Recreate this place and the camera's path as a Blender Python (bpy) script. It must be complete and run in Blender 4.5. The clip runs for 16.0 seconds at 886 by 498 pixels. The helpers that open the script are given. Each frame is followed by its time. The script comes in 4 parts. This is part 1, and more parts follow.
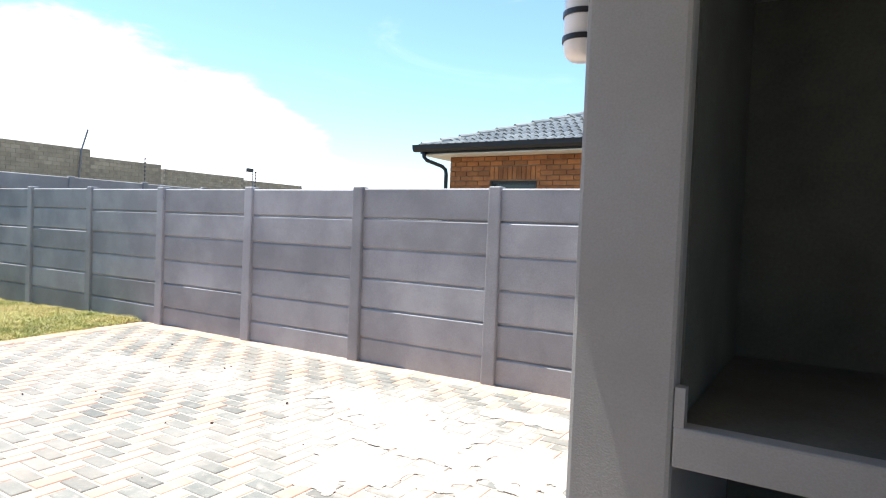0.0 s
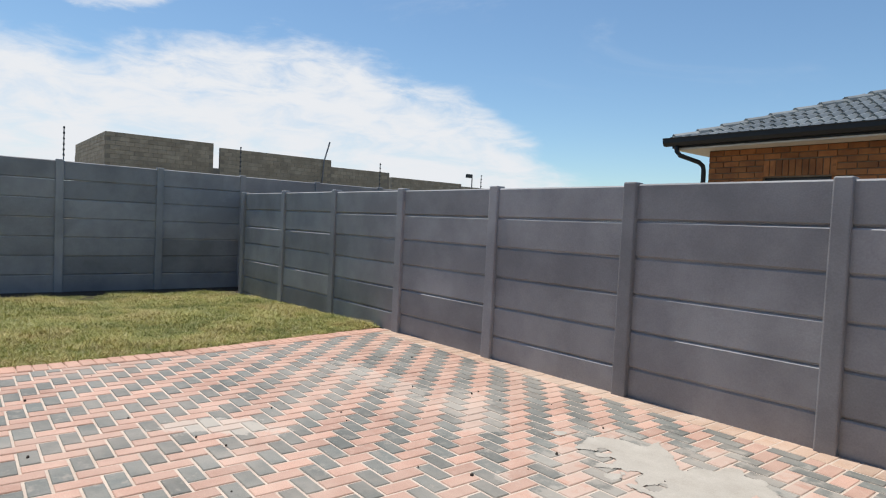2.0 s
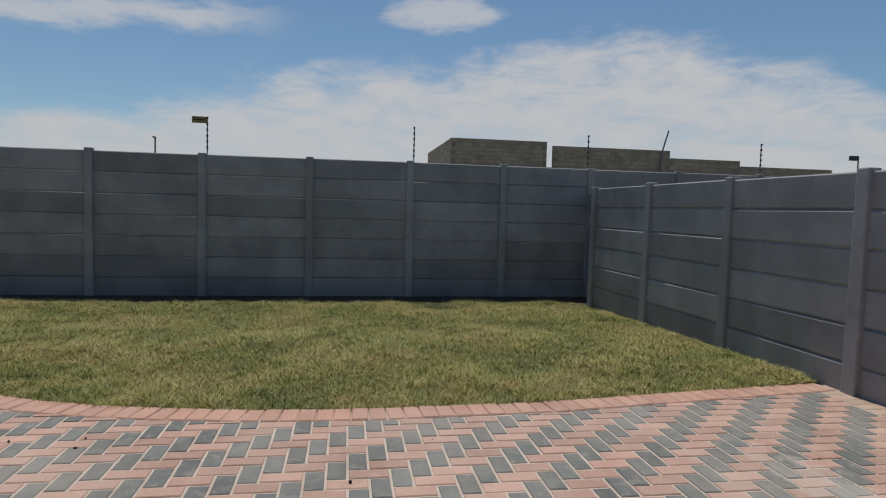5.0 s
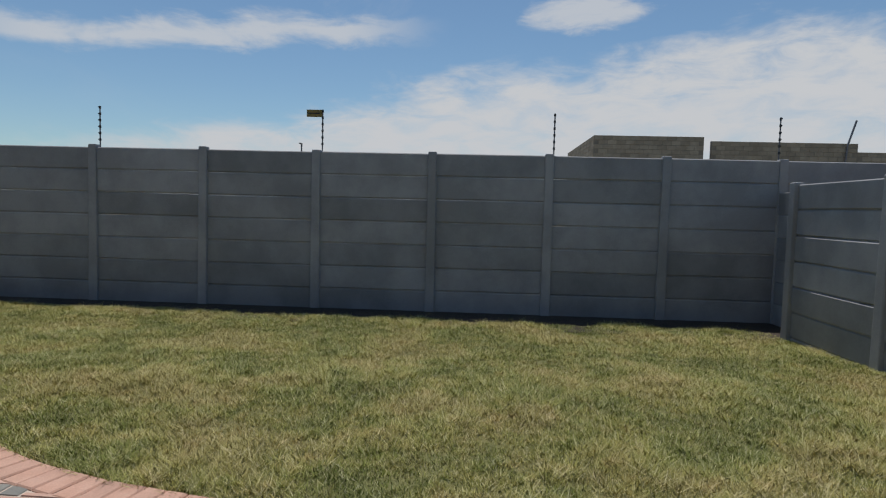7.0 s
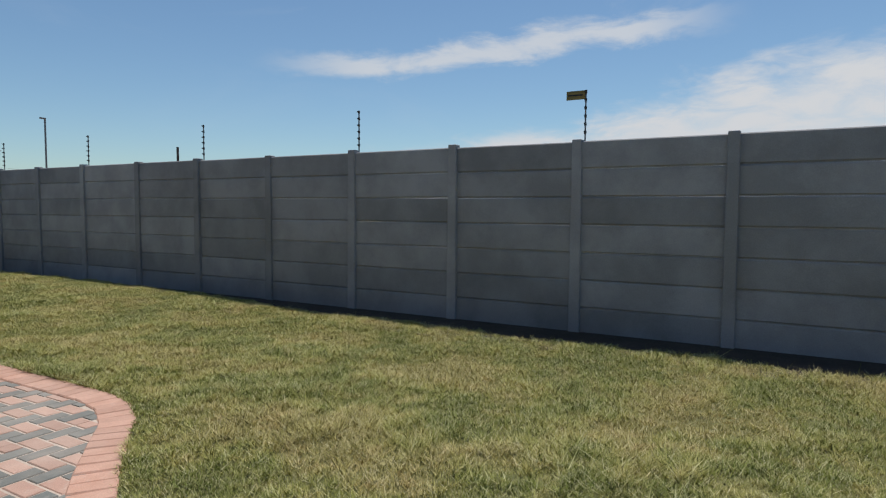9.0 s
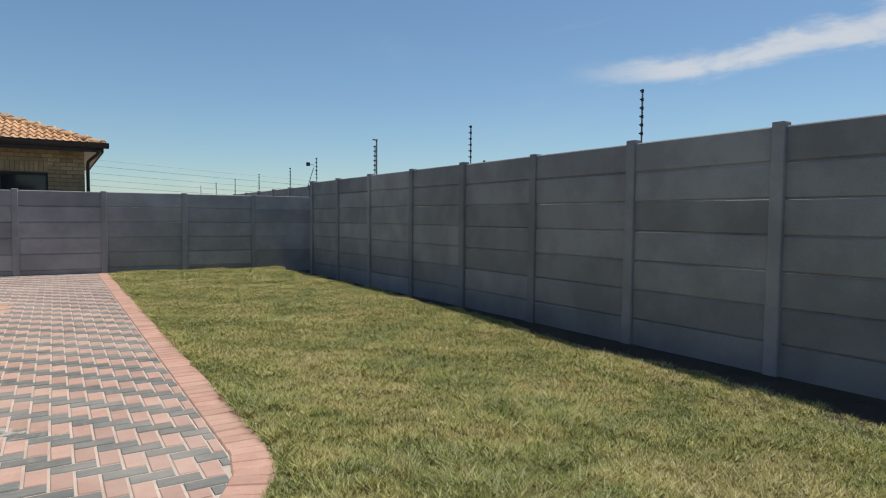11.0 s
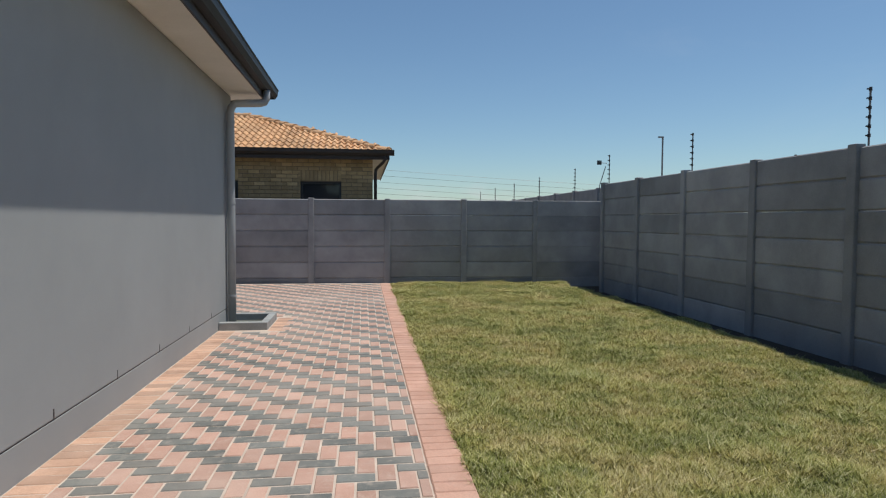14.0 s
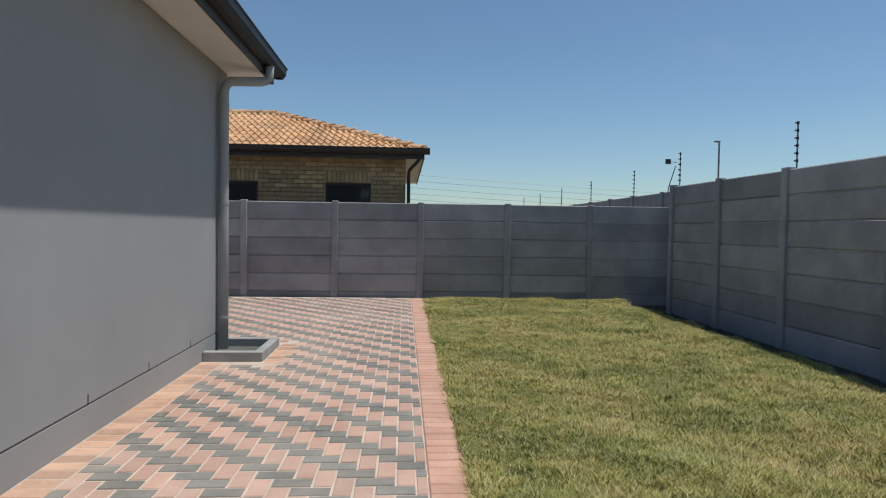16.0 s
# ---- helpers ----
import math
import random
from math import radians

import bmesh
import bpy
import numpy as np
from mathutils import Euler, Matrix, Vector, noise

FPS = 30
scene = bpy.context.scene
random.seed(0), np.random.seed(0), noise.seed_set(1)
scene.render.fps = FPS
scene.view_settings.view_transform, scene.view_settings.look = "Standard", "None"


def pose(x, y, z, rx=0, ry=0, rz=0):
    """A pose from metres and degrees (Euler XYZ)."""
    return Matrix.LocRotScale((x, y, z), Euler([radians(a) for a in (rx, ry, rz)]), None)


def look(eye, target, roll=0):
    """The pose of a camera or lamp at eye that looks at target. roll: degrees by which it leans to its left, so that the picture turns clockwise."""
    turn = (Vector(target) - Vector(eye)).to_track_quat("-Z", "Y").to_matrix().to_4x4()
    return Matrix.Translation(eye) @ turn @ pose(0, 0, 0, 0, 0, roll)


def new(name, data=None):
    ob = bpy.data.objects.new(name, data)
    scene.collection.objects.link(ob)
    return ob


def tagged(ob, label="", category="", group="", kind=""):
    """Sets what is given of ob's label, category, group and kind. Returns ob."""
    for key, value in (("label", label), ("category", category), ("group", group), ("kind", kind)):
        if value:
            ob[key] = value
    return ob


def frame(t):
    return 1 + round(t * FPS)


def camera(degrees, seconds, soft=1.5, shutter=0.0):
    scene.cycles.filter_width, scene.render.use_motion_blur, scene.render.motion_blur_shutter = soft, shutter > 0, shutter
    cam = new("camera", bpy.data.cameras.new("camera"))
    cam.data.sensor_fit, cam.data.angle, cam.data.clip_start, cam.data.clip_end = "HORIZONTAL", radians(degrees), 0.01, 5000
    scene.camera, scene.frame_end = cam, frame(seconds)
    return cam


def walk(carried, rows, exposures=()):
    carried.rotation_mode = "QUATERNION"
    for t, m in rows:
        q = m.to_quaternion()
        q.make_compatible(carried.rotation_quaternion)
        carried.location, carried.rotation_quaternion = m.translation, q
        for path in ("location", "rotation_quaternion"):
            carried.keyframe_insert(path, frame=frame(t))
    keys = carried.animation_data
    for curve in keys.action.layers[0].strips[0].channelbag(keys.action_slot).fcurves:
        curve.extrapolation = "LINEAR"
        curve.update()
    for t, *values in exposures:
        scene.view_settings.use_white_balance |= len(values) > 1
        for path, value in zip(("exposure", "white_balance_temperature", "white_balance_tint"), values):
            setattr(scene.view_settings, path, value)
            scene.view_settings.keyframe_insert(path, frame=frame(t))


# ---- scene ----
cam = camera(71.74, 16.0, soft=1.15)
PATH = [
    (0, (-0.565, -0.685, 1.278), (-1.625, 1.010, 1.208), 2.22),
    (0.5, (-0.792, -0.595, 1.275), (-1.981, 1.011, 1.197), 2.18),
    (1, (-0.984, -0.467, 1.259), (-2.289, 1.046, 1.186), 2.47),
    (1.5, (-1.227, -0.396, 1.246), (-2.663, 0.994, 1.163), 2.25),
    (2, (-1.530, -0.253, 1.243), (-3.090, 0.995, 1.163), 2.64),
    (2.5, (-1.835, -0.167, 1.240), (-3.496, 0.944, 1.153), 2.61),
    (3, (-2.118, -0.132, 1.238), (-3.891, 0.788, 1.140), 2.13),
    (3.5, (-2.442, -0.046, 1.255), (-4.308, 0.665, 1.148), 2.09),
    (4, (-2.759, 0.003, 1.257), (-4.680, 0.550, 1.140), 1.90),
    (6.5, (-4.468, 0.174, 1.239), (-6.464, 0.185, 1.111), 1.47),
    (7, (-4.826, 0.208, 1.241), (-6.818, 0.079, 1.113), 1.49),
    (7.5, (-5.189, 0.247, 1.241), (-7.159, -0.074, 1.111), 1.28),
    (8, (-5.558, 0.252, 1.238), (-7.471, -0.318, 1.105), 1.00),
    (8.5, (-5.927, 0.187, 1.228), (-7.758, -0.606, 1.095), 0.58),
    (11, (-7.746, -0.725, 1.187), (-8.816, -2.412, 1.086), 0.44),
    (11.5, (-7.954, -0.980, 1.181), (-8.780, -2.799, 1.082), 0.23),
    (12, (-7.981, -1.378, 1.167), (-8.620, -3.271, 1.073), 0.37),
    (12.5, (-8.038, -1.701, 1.165), (-8.537, -3.636, 1.075), 0.09),
    (13, (-8.096, -2.040, 1.169), (-8.469, -4.003, 1.079), 0.44),
    (13.5, (-8.116, -2.420, 1.214), (-8.408, -4.397, 1.125), 0.28),
    (14, (-8.138, -2.792, 1.250), (-8.395, -4.773, 1.158), 0.30),
    (14.5, (-8.163, -3.148, 1.262), (-8.382, -5.134, 1.175), 0.41),
    (15, (-8.200, -3.503, 1.246), (-8.379, -5.494, 1.166), 0.69),
    (15.5, (-8.229, -3.892, 1.220), (-8.392, -5.884, 1.146), 0.98),
    (16, (-8.325, -4.293, 1.238), (-8.452, -6.288, 1.170), 0.84),
]
walk(cam, [(t, look(eye, target, roll)) for t, eye, target, roll in PATH],
     exposures=[(0.0, 1.45), (0.5, 1.1), (1.0, 0.75), (1.5, 0.45), (2.0, 0.3), (3.0, -0.1), (3.5, -0.3), (4.0, -0.42), (6.5, -0.36), (7.0, -0.26), (8.5, -0.1), (11.0, 0.0), (16.0, -0.05)])

# ---------------------------------------------------------------- world and sun
SUN_TO = Vector((-0.325, -0.025, 1.0)).normalized()
SUN_ELEV = math.asin(SUN_TO.z)
SUN_AZ = math.atan2(SUN_TO.x, SUN_TO.y)

world = bpy.data.worlds.new("sky_world")
scene.world = world
world.use_nodes = True
wt = world.node_tree
wt.nodes.clear()


def wnode(kind, **props):
    n = wt.nodes.new(kind)
    for k, v in props.items():
        if k == "operation":
            n.operation = v
        elif k == "interp":
            n.interpolation_type = v
    return n


def wmath(op, a, b=None, c=None):
    n = wnode("ShaderNodeMath", operation=op)
    for sock, v in zip(n.inputs, (a, b, c)):
        if v is None:
            continue
        if isinstance(v, (int, float)):
            sock.default_value = v
        else:
            wt.links.new(v, sock)
    return n.outputs[0]


sky = wt.nodes.new("ShaderNodeTexSky")
sky.sky_type = "NISHITA"
sky.sun_disc = False
sky.sun_elevation = SUN_ELEV
sky.sun_rotation = SUN_AZ
sky.air_density, sky.dust_density, sky.ozone_density = 1.0, 0.35, 2.5

tex = wt.nodes.new("ShaderNodeTexCoord")
sep = wt.nodes.new("ShaderNodeSeparateXYZ")
wt.links.new(tex.outputs["Generated"], sep.inputs[0])
dx, dy, dz = sep.outputs
elev = wmath("MULTIPLY", wmath("ARCSINE", dz), 57.2958)
phi = wmath("MULTIPLY", wmath("ARCTAN2", dy, wmath("MULTIPLY", dx, -1.0)), 57.2958)
comb = wt.nodes.new("ShaderNodeCombineXYZ")
wt.links.new(wmath("MULTIPLY", phi, 0.055), comb.inputs[0])
wt.links.new(wmath("MULTIPLY", elev, 0.16), comb.inputs[1])


def wnoise(scale, detail, rough, distort=0.0):
    n = wt.nodes.new("ShaderNodeTexNoise")
    n.inputs["Scale"].default_value = scale
    n.inputs["Detail"].default_value = detail
    n.inputs["Roughness"].default_value = rough
    n.inputs["Distortion"].default_value = distort
    wt.links.new(comb.outputs[0], n.inputs["Vector"])
    return n.outputs[0]


def wrange(v, a, b, c, d, smooth=True):
    n = wt.nodes.new("ShaderNodeMapRange")
    n.interpolation_type = "SMOOTHSTEP" if smooth else "LINEAR"
    wt.links.new(v, n.inputs[0])
    for k, x in enumerate((a, b, c, d)):
        n.inputs[k + 1].default_value = x
    return n.outputs[0]


big, fine = wnoise(1.0, 6, 0.6, 0.3), wnoise(3.4, 7, 0.62, 0.5)
# the bank of cloud: its upper edge by bearing, frayed by noise
rise = wrange(phi, -60, 22, 2.0, 15.5)
fall = wrange(phi, 27, 62, 0.0, 13.5)
edge = wmath("ADD", wmath("SUBTRACT", rise, fall), wmath("MULTIPLY", wmath("SUBTRACT", big, 0.5), 11.0))
edge = wmath("ADD", edge, wmath("MULTIPLY", wmath("SUBTRACT", fine, 0.5), 5.0))
bank = wrange(wmath("SUBTRACT", edge, elev), -0.7, 3.6, 0.0, 1.0)
bank = wmath("MULTIPLY", bank, wrange(fine, 0.25, 0.6, 0.55, 1.0))
# a thin streak above it
mid = wmath("ADD", wrange(phi, -46, -5, 12.2, 16.2, False), wmath("MULTIPLY", wmath("SUBTRACT", big, 0.5), 5.0))
off = wmath("ABSOLUTE", wmath("SUBTRACT", elev, mid))
streak = wmath("MULTIPLY", wrange(wmath("ADD", off, wmath("MULTIPLY", wmath("SUBTRACT", fine, 0.5), 3.0)), 0.0, 1.6, 0.8, 0.0),
               wmath("MULTIPLY", wrange(phi, -48, -36, 0.0, 1.0), wrange(phi, -14, -3, 1.0, 0.0)))
puff_d = wmath("ADD", wmath("POWER", wmath("DIVIDE", wmath("SUBTRACT", phi, 8.5), 6.0), 2.0), wmath("POWER", wmath("DIVIDE", wmath("SUBTRACT", elev, 17.2), 1.7), 2.0))
puff = wrange(wmath("ADD", puff_d, wmath("MULTIPLY", wmath("SUBTRACT", fine, 0.5), 2.4)), 0.1, 1.1, 0.8, 0.0)
streak = wmath("MAXIMUM", streak, puff)
wisp = wmath("MULTIPLY", wrange(wnoise(0.7, 8, 0.62, 0.8), 0.54, 0.78, 0.0, 0.35), wmath("MULTIPLY", wrange(phi, -75, -20, 0.1, 1.0), wrange(elev, 10, 22, 0.3, 1.0)))
cloud = wmath("MINIMUM", wmath("MAXIMUM", wmath("MAXIMUM", bank, streak), wisp), 1.0)
mix = wt.nodes.new("ShaderNodeMixRGB")
mix.inputs[2].default_value = (7.0, 7.2, 7.5, 1)
tint = wt.nodes.new("ShaderNodeMixRGB")
tint.blend_type = "MULTIPLY"
tint.inputs[0].default_value = 1.0
tint.inputs[2].default_value = (0.92, 1.05, 1.08, 1)
wt.links.new(sky.outputs[0], tint.inputs[1])
wt.links.new(tint.outputs[0], mix.inputs[1])
wt.links.new(cloud, mix.inputs[0])
bg = wt.nodes.new("ShaderNodeBackground")
bg.inputs["Strength"].default_value = 0.095
wt.links.new(mix.outputs[0], bg.inputs[0])
wout = wt.nodes.new("ShaderNodeOutputWorld")
wt.links.new(bg.outputs[0], wout.inputs[0])

sun_data = bpy.data.lights.new("sun", "SUN")
sun_data.energy = 4.0
sun_data.angle = radians(0.53)
sun_data.color = (1.0, 0.955, 0.89)
sun = new("sun", sun_data)
sun.matrix_world = look(SUN_TO * 40, (0, 0, 0))


# ---------------------------------------------------------------- materials
def material(name, base, dark=None, scale=6.0, rough=0.8, metal=0.0, bump=0.25, fine_scale=120.0, spread=0.12, island=False, depth=0.004, piece=0.0, contrast=(0.35, 0.7)):
    """A surface with large stains, fine grain, per-piece variation and relief."""
    m = bpy.data.materials.new(name)
    m.use_nodes = True
    t = m.node_tree
    b = t.nodes["Principled BSDF"]
    geo = t.nodes.new("ShaderNodeNewGeometry")
    n1, n2 = t.nodes.new("ShaderNodeTexNoise"), t.nodes.new("ShaderNodeTexNoise")
    for n, s, d in ((n1, scale, 5), (n2, fine_scale, 3)):
        n.inputs["Scale"].default_value = s
        n.inputs["Detail"].default_value = d
        n.inputs["Roughness"].default_value = 0.6
        t.links.new(geo.outputs["Position"], n.inputs["Vector"])
    ramp = t.nodes.new("ShaderNodeMapRange")
    ramp.inputs[1].default_value, ramp.inputs[2].default_value = contrast
    t.links.new(n1.outputs[0], ramp.inputs[0])
    m1 = t.nodes.new("ShaderNodeMixRGB")
    dark = dark or tuple(c * 0.7 for c in base)
    m1.inputs[1].default_value, m1.inputs[2].default_value = (*dark, 1), (*base, 1)
    t.links.new(ramp.outputs[0], m1.inputs[0])
    grain = t.nodes.new("ShaderNodeMapRange")
    grain.inputs[1].default_value, grain.inputs[2].default_value = 0.25, 0.75
    grain.inputs[3].default_value, grain.inputs[4].default_value = 1 - spread, 1 + spread
    t.links.new(n2.outputs[0], grain.inputs[0])
    value = grain.outputs[0]
    if piece:
        if island:
            rnd = geo.outputs["Random Per Island"]
        else:
            info = t.nodes.new("ShaderNodeObjectInfo")
            rnd = info.outputs["Random"]
        pr = t.nodes.new("ShaderNodeMapRange")
        pr.inputs[3].default_value, pr.inputs[4].default_value = 1 - piece, 1 + piece
        t.links.new(rnd, pr.inputs[0])
        mul = t.nodes.new("ShaderNodeMath")
        mul.operation = "MULTIPLY"
        t.links.new(value, mul.inputs[0])
        t.links.new(pr.outputs[0], mul.inputs[1])
        value = mul.outputs[0]
    sc = t.nodes.new("ShaderNodeVectorMath")
    sc.operation = "SCALE"
    t.links.new(m1.outputs[0], sc.inputs[0])
    t.links.new(value, sc.inputs["Scale"])
    t.links.new(sc.outputs[0], b.inputs["Base Color"])
    b.inputs["Roughness"].default_value = rough
    b.inputs["Metallic"].default_value = metal
    if bump:
        bp = t.nodes.new("ShaderNodeBump")
        bp.inputs["Strength"].default_value = bump
        bp.inputs["Distance"].default_value = depth
        t.links.new(n2.outputs[0], bp.inputs["Height"])
        t.links.new(bp.outputs[0], b.inputs["Normal"])
    m["out"] = sc.name
    return m


def dusty(m, colour=(0.56, 0.47, 0.39), most=0.45):
    """Lays uneven patches of dried sand over a material."""
    t = m.node_tree
    geo = t.nodes.new("ShaderNodeNewGeometry")
    fac = None
    for scale, lo, hi, top in ((0.9, 0.42, 0.72, most), (14.0, 0.5, 0.74, most)):
        n = t.nodes.new("ShaderNodeTexNoise")
        n.inputs["Scale"].default_value, n.inputs["Detail"].default_value, n.inputs["Roughness"].default_value = scale, 6, 0.7
        t.links.new(geo.outputs["Position"], n.inputs["Vector"])
        g = t.nodes.new("ShaderNodeMapRange")
        for k, v in enumerate((lo, hi, 0.04, top)):
            g.inputs[k + 1].default_value = v
        t.links.new(n.outputs[0], g.inputs[0])
        if fac is None:
            fac = g.outputs[0]
        else:
            mx = t.nodes.new("ShaderNodeMath")
            mx.operation = "MAXIMUM"
            t.links.new(fac, mx.inputs[0])
            t.links.new(g.outputs[0], mx.inputs[1])
            fac = mx.outputs[0]
    mixer = t.nodes.new("ShaderNodeMixRGB")
    t.links.new(fac, mixer.inputs[0])
    t.links.new(t.nodes[m["out"]].outputs[0], mixer.inputs[1])
    mixer.inputs[2].default_value = (*colour, 1)
    t.links.new(mixer.outputs[0], t.nodes["Principled BSDF"].inputs["Base Color"])
    m["out"] = mixer.name
    return m


def spilled(m, spots, colour=(0.54, 0.48, 0.41)):
    """Lays dried cement stains of ragged outline over a material. spots: x, y, radius x, radius y, turn in degrees, strength."""
    t = m.node_tree
    b = t.nodes["Principled BSDF"]
    geo = t.nodes.new("ShaderNodeNewGeometry")
    ns = t.nodes.new("ShaderNodeTexNoise")
    ns.inputs["Scale"].default_value = 5.5
    ns.inputs["Detail"].default_value = 6
    ns.inputs["Roughness"].default_value = 0.65
    t.links.new(geo.outputs["Position"], ns.inputs["Vector"])
    total = None
    for x, y, rx, ry, turn, strength in spots:
        mp = t.nodes.new("ShaderNodeMapping")
        mp.vector_type = "TEXTURE"
        mp.inputs["Location"].default_value = (x, y, 0)
        mp.inputs["Rotation"].default_value = (0, 0, radians(turn))
        mp.inputs["Scale"].default_value = (rx, ry, 1000)
        t.links.new(geo.outputs["Position"], mp.inputs[0])
        ln = t.nodes.new("ShaderNodeVectorMath")
        ln.operation = "LENGTH"
        t.links.new(mp.outputs[0], ln.inputs[0])
        add = t.nodes.new("ShaderNodeMath")
        add.operation = "MULTIPLY_ADD"
        t.links.new(ns.outputs[0], add.inputs[0])
        add.inputs[1].default_value = 2.6
        t.links.new(ln.outputs["Value"], add.inputs[2])
        rg = t.nodes.new("ShaderNodeMapRange")
        rg.inputs[1].default_value, rg.inputs[2].default_value = 2.02, 2.22
        rg.inputs[3].default_value, rg.inputs[4].default_value = strength, 0.0
        t.links.new(add.outputs[0], rg.inputs[0])
        if total is None:
            total = rg.outputs[0]
        else:
            mx = t.nodes.new("ShaderNodeMath")
            mx.operation = "MAXIMUM"
            t.links.new(total, mx.inputs[0])
            t.links.new(rg.outputs[0], mx.inputs[1])
            total = mx.outputs[0]
    mixer = t.nodes.new("ShaderNodeMixRGB")
    t.links.new(total, mixer.inputs[0])
    t.links.new(t.nodes[m["out"]].outputs[0], mixer.inputs[1])
    mixer.inputs[2].default_value = (*colour, 1)
    t.links.new(mixer.outputs[0], b.inputs["Base Color"])
    return m


SPOTS = [(-5.1, 0.95, 0.42, 0.16, 55, 0.6), (-5.6, 2.35, 0.9, 0.2, 5, 0.35), (-4.6, 2.5, 0.6, 0.25, -20, 0.3), (-2.7, 2.4, 1.3, 0.9, -20, 0.35), (-7.12, -4.62, 0.5, 0.36, 20, 0.75)]
FENCE = material("fence_paint_grey", (0.335, 0.332, 0.335), (0.255, 0.253, 0.257), 1.6, 0.75, bump=0.35, fine_scale=90, spread=0.1, piece=0.17, depth=0.003, contrast=(0.4, 0.62))
PAVE_PINK = spilled(dusty(material("paver_terracotta", (0.525, 0.33, 0.255), (0.42, 0.242, 0.18), 3.0, 0.85, fine_scale=160, spread=0.18, piece=0.16)), SPOTS)
PAVE_PINK_ALL = spilled(dusty(material("paver_terracotta_joined", (0.525, 0.33, 0.255), (0.42, 0.242, 0.18), 3.0, 0.85, fine_scale=160, spread=0.18, piece=0.16, island=True)), SPOTS)
PAVE_GREY = spilled(dusty(material("paver_charcoal", (0.175, 0.185, 0.17), (0.115, 0.125, 0.115), 3.0, 0.82, fine_scale=160, spread=0.2, piece=0.18)), SPOTS)
PAVE_GREY_ALL = spilled(dusty(material("paver_charcoal_joined", (0.175, 0.185, 0.17), (0.115, 0.125, 0.115), 3.0, 0.82, fine_scale=160, spread=0.2, piece=0.18, island=True)), SPOTS)
PAVE_EDGE = dusty(material("paver_edge_terracotta", (0.57, 0.33, 0.245), (0.46, 0.25, 0.175), 4.0, 0.88, fine_scale=140, spread=0.16, piece=0.1), most=0.3)
PAVE_FOOT = dusty(material("paver_foot_sandy", (0.5, 0.36, 0.27), (0.4, 0.26, 0.18), 4.0, 0.88, fine_scale=140, spread=0.16, piece=0.16), most=0.6)
PAVE_OCHRE = dusty(material("paver_edge_ochre", (0.54, 0.335, 0.23), (0.42, 0.245, 0.16), 5.0, 0.88, fine_scale=140, spread=0.18, piece=0.22), most=0.3)
SAND = spilled(material("joint_sand", (0.62, 0.52, 0.43), (0.46, 0.37, 0.3), 4.0, 0.95, fine_scale=200, spread=0.2), SPOTS)
SOIL = material("turf_soil", (0.24, 0.21, 0.08), (0.13, 0.14, 0.045), 2.2, 0.95, bump=0.8, fine_scale=60, spread=0.35, depth=0.02)
# bare soil, its colour darkened to carry the fence's shadow
SOIL_SHADED = material("shaded_soil", (0.07, 0.05, 0.035), (0.04, 0.03, 0.02), 4.0, 0.95, bump=0.8, fine_scale=40, spread=0.3, depth=0.02)
EARTH = material("bare_earth", (0.3, 0.24, 0.16), (0.2, 0.16, 0.1), 0.6, 0.95, fine_scale=30, spread=0.2, depth=0.02)
CEMENT = material("dried_cement", (0.46, 0.425, 0.37), (0.38, 0.345, 0.295), 5.0, 0.92, fine_scale=150, spread=0.1, bump=0.3)
PLASTER = material("house_plaster_grey", (0.33, 0.34, 0.335), (0.3, 0.31, 0.305), 1.3, 0.8, bump=0.3, fine_scale=220, spread=0.06, depth=0.002)
PLASTER_WARM = material("braai_plaster_grey", (0.3, 0.315, 0.31), (0.26, 0.27, 0.265), 2.0, 0.8, bump=0.35, fine_scale=180, spread=0.08, depth=0.003)
# dark grey with the barbecue hollow's shade in it; the gully basin shares it
HOLLOW_SHADE = material("shaded_hollow", (0.11, 0.12, 0.105), (0.075, 0.083, 0.073), 2.5, 0.9, fine_scale=80, spread=0.15)
CONCRETE = material("cast_concrete", (0.36, 0.37, 0.36), (0.25, 0.26, 0.25), 5.0, 0.88, fine_scale=130, spread=0.15)
WHITE = material("white_soffit", (0.74, 0.72, 0.68), (0.66, 0.64, 0.6), 2.0, 0.7, bump=0.1, fine_scale=90, spread=0.04)
GUTTER = material("gutter_charcoal", (0.014, 0.016, 0.02), (0.01, 0.012, 0.015), 3.0, 0.55, bump=0.05, spread=0.06)
FASCIA = material("fascia_brown", (0.045, 0.036, 0.033), (0.03, 0.025, 0.023), 3.0, 0.55, bump=0.1, spread=0.08)
PIPE = material("downpipe_grey", (0.36, 0.375, 0.38), (0.3, 0.315, 0.32), 4.0, 0.5, bump=0.08, spread=0.05)
TILE_DARK = material("roof_tile_charcoal", (0.27, 0.285, 0.275), (0.17, 0.18, 0.175), 2.5, 0.38, fine_scale=70, spread=0.15, piece=0.18)
TILE_CLAY = material("roof_tile_terracotta", (0.64, 0.4, 0.21), (0.5, 0.28, 0.135), 2.0, 0.7, fine_scale=70, spread=0.15, piece=0.22)
BRICK_RED = material("face_brick_orange", (0.42, 0.17, 0.055), (0.27, 0.1, 0.035), 6.0, 0.85, fine_scale=110, spread=0.2, piece=0.3)
BRICK_YELLOW = material("face_brick_yellow", (0.5, 0.37, 0.2), (0.36, 0.26, 0.13), 6.0, 0.85, fine_scale=110, spread=0.2, piece=0.25)
MORTAR = material("mortar", (0.25, 0.19, 0.13), (0.17, 0.13, 0.09), 5.0, 0.95, fine_scale=120)
BLOCK = material("cement_block", (0.36, 0.315, 0.24), (0.26, 0.225, 0.17), 2.5, 0.95, fine_scale=60, spread=0.2, piece=0.15)
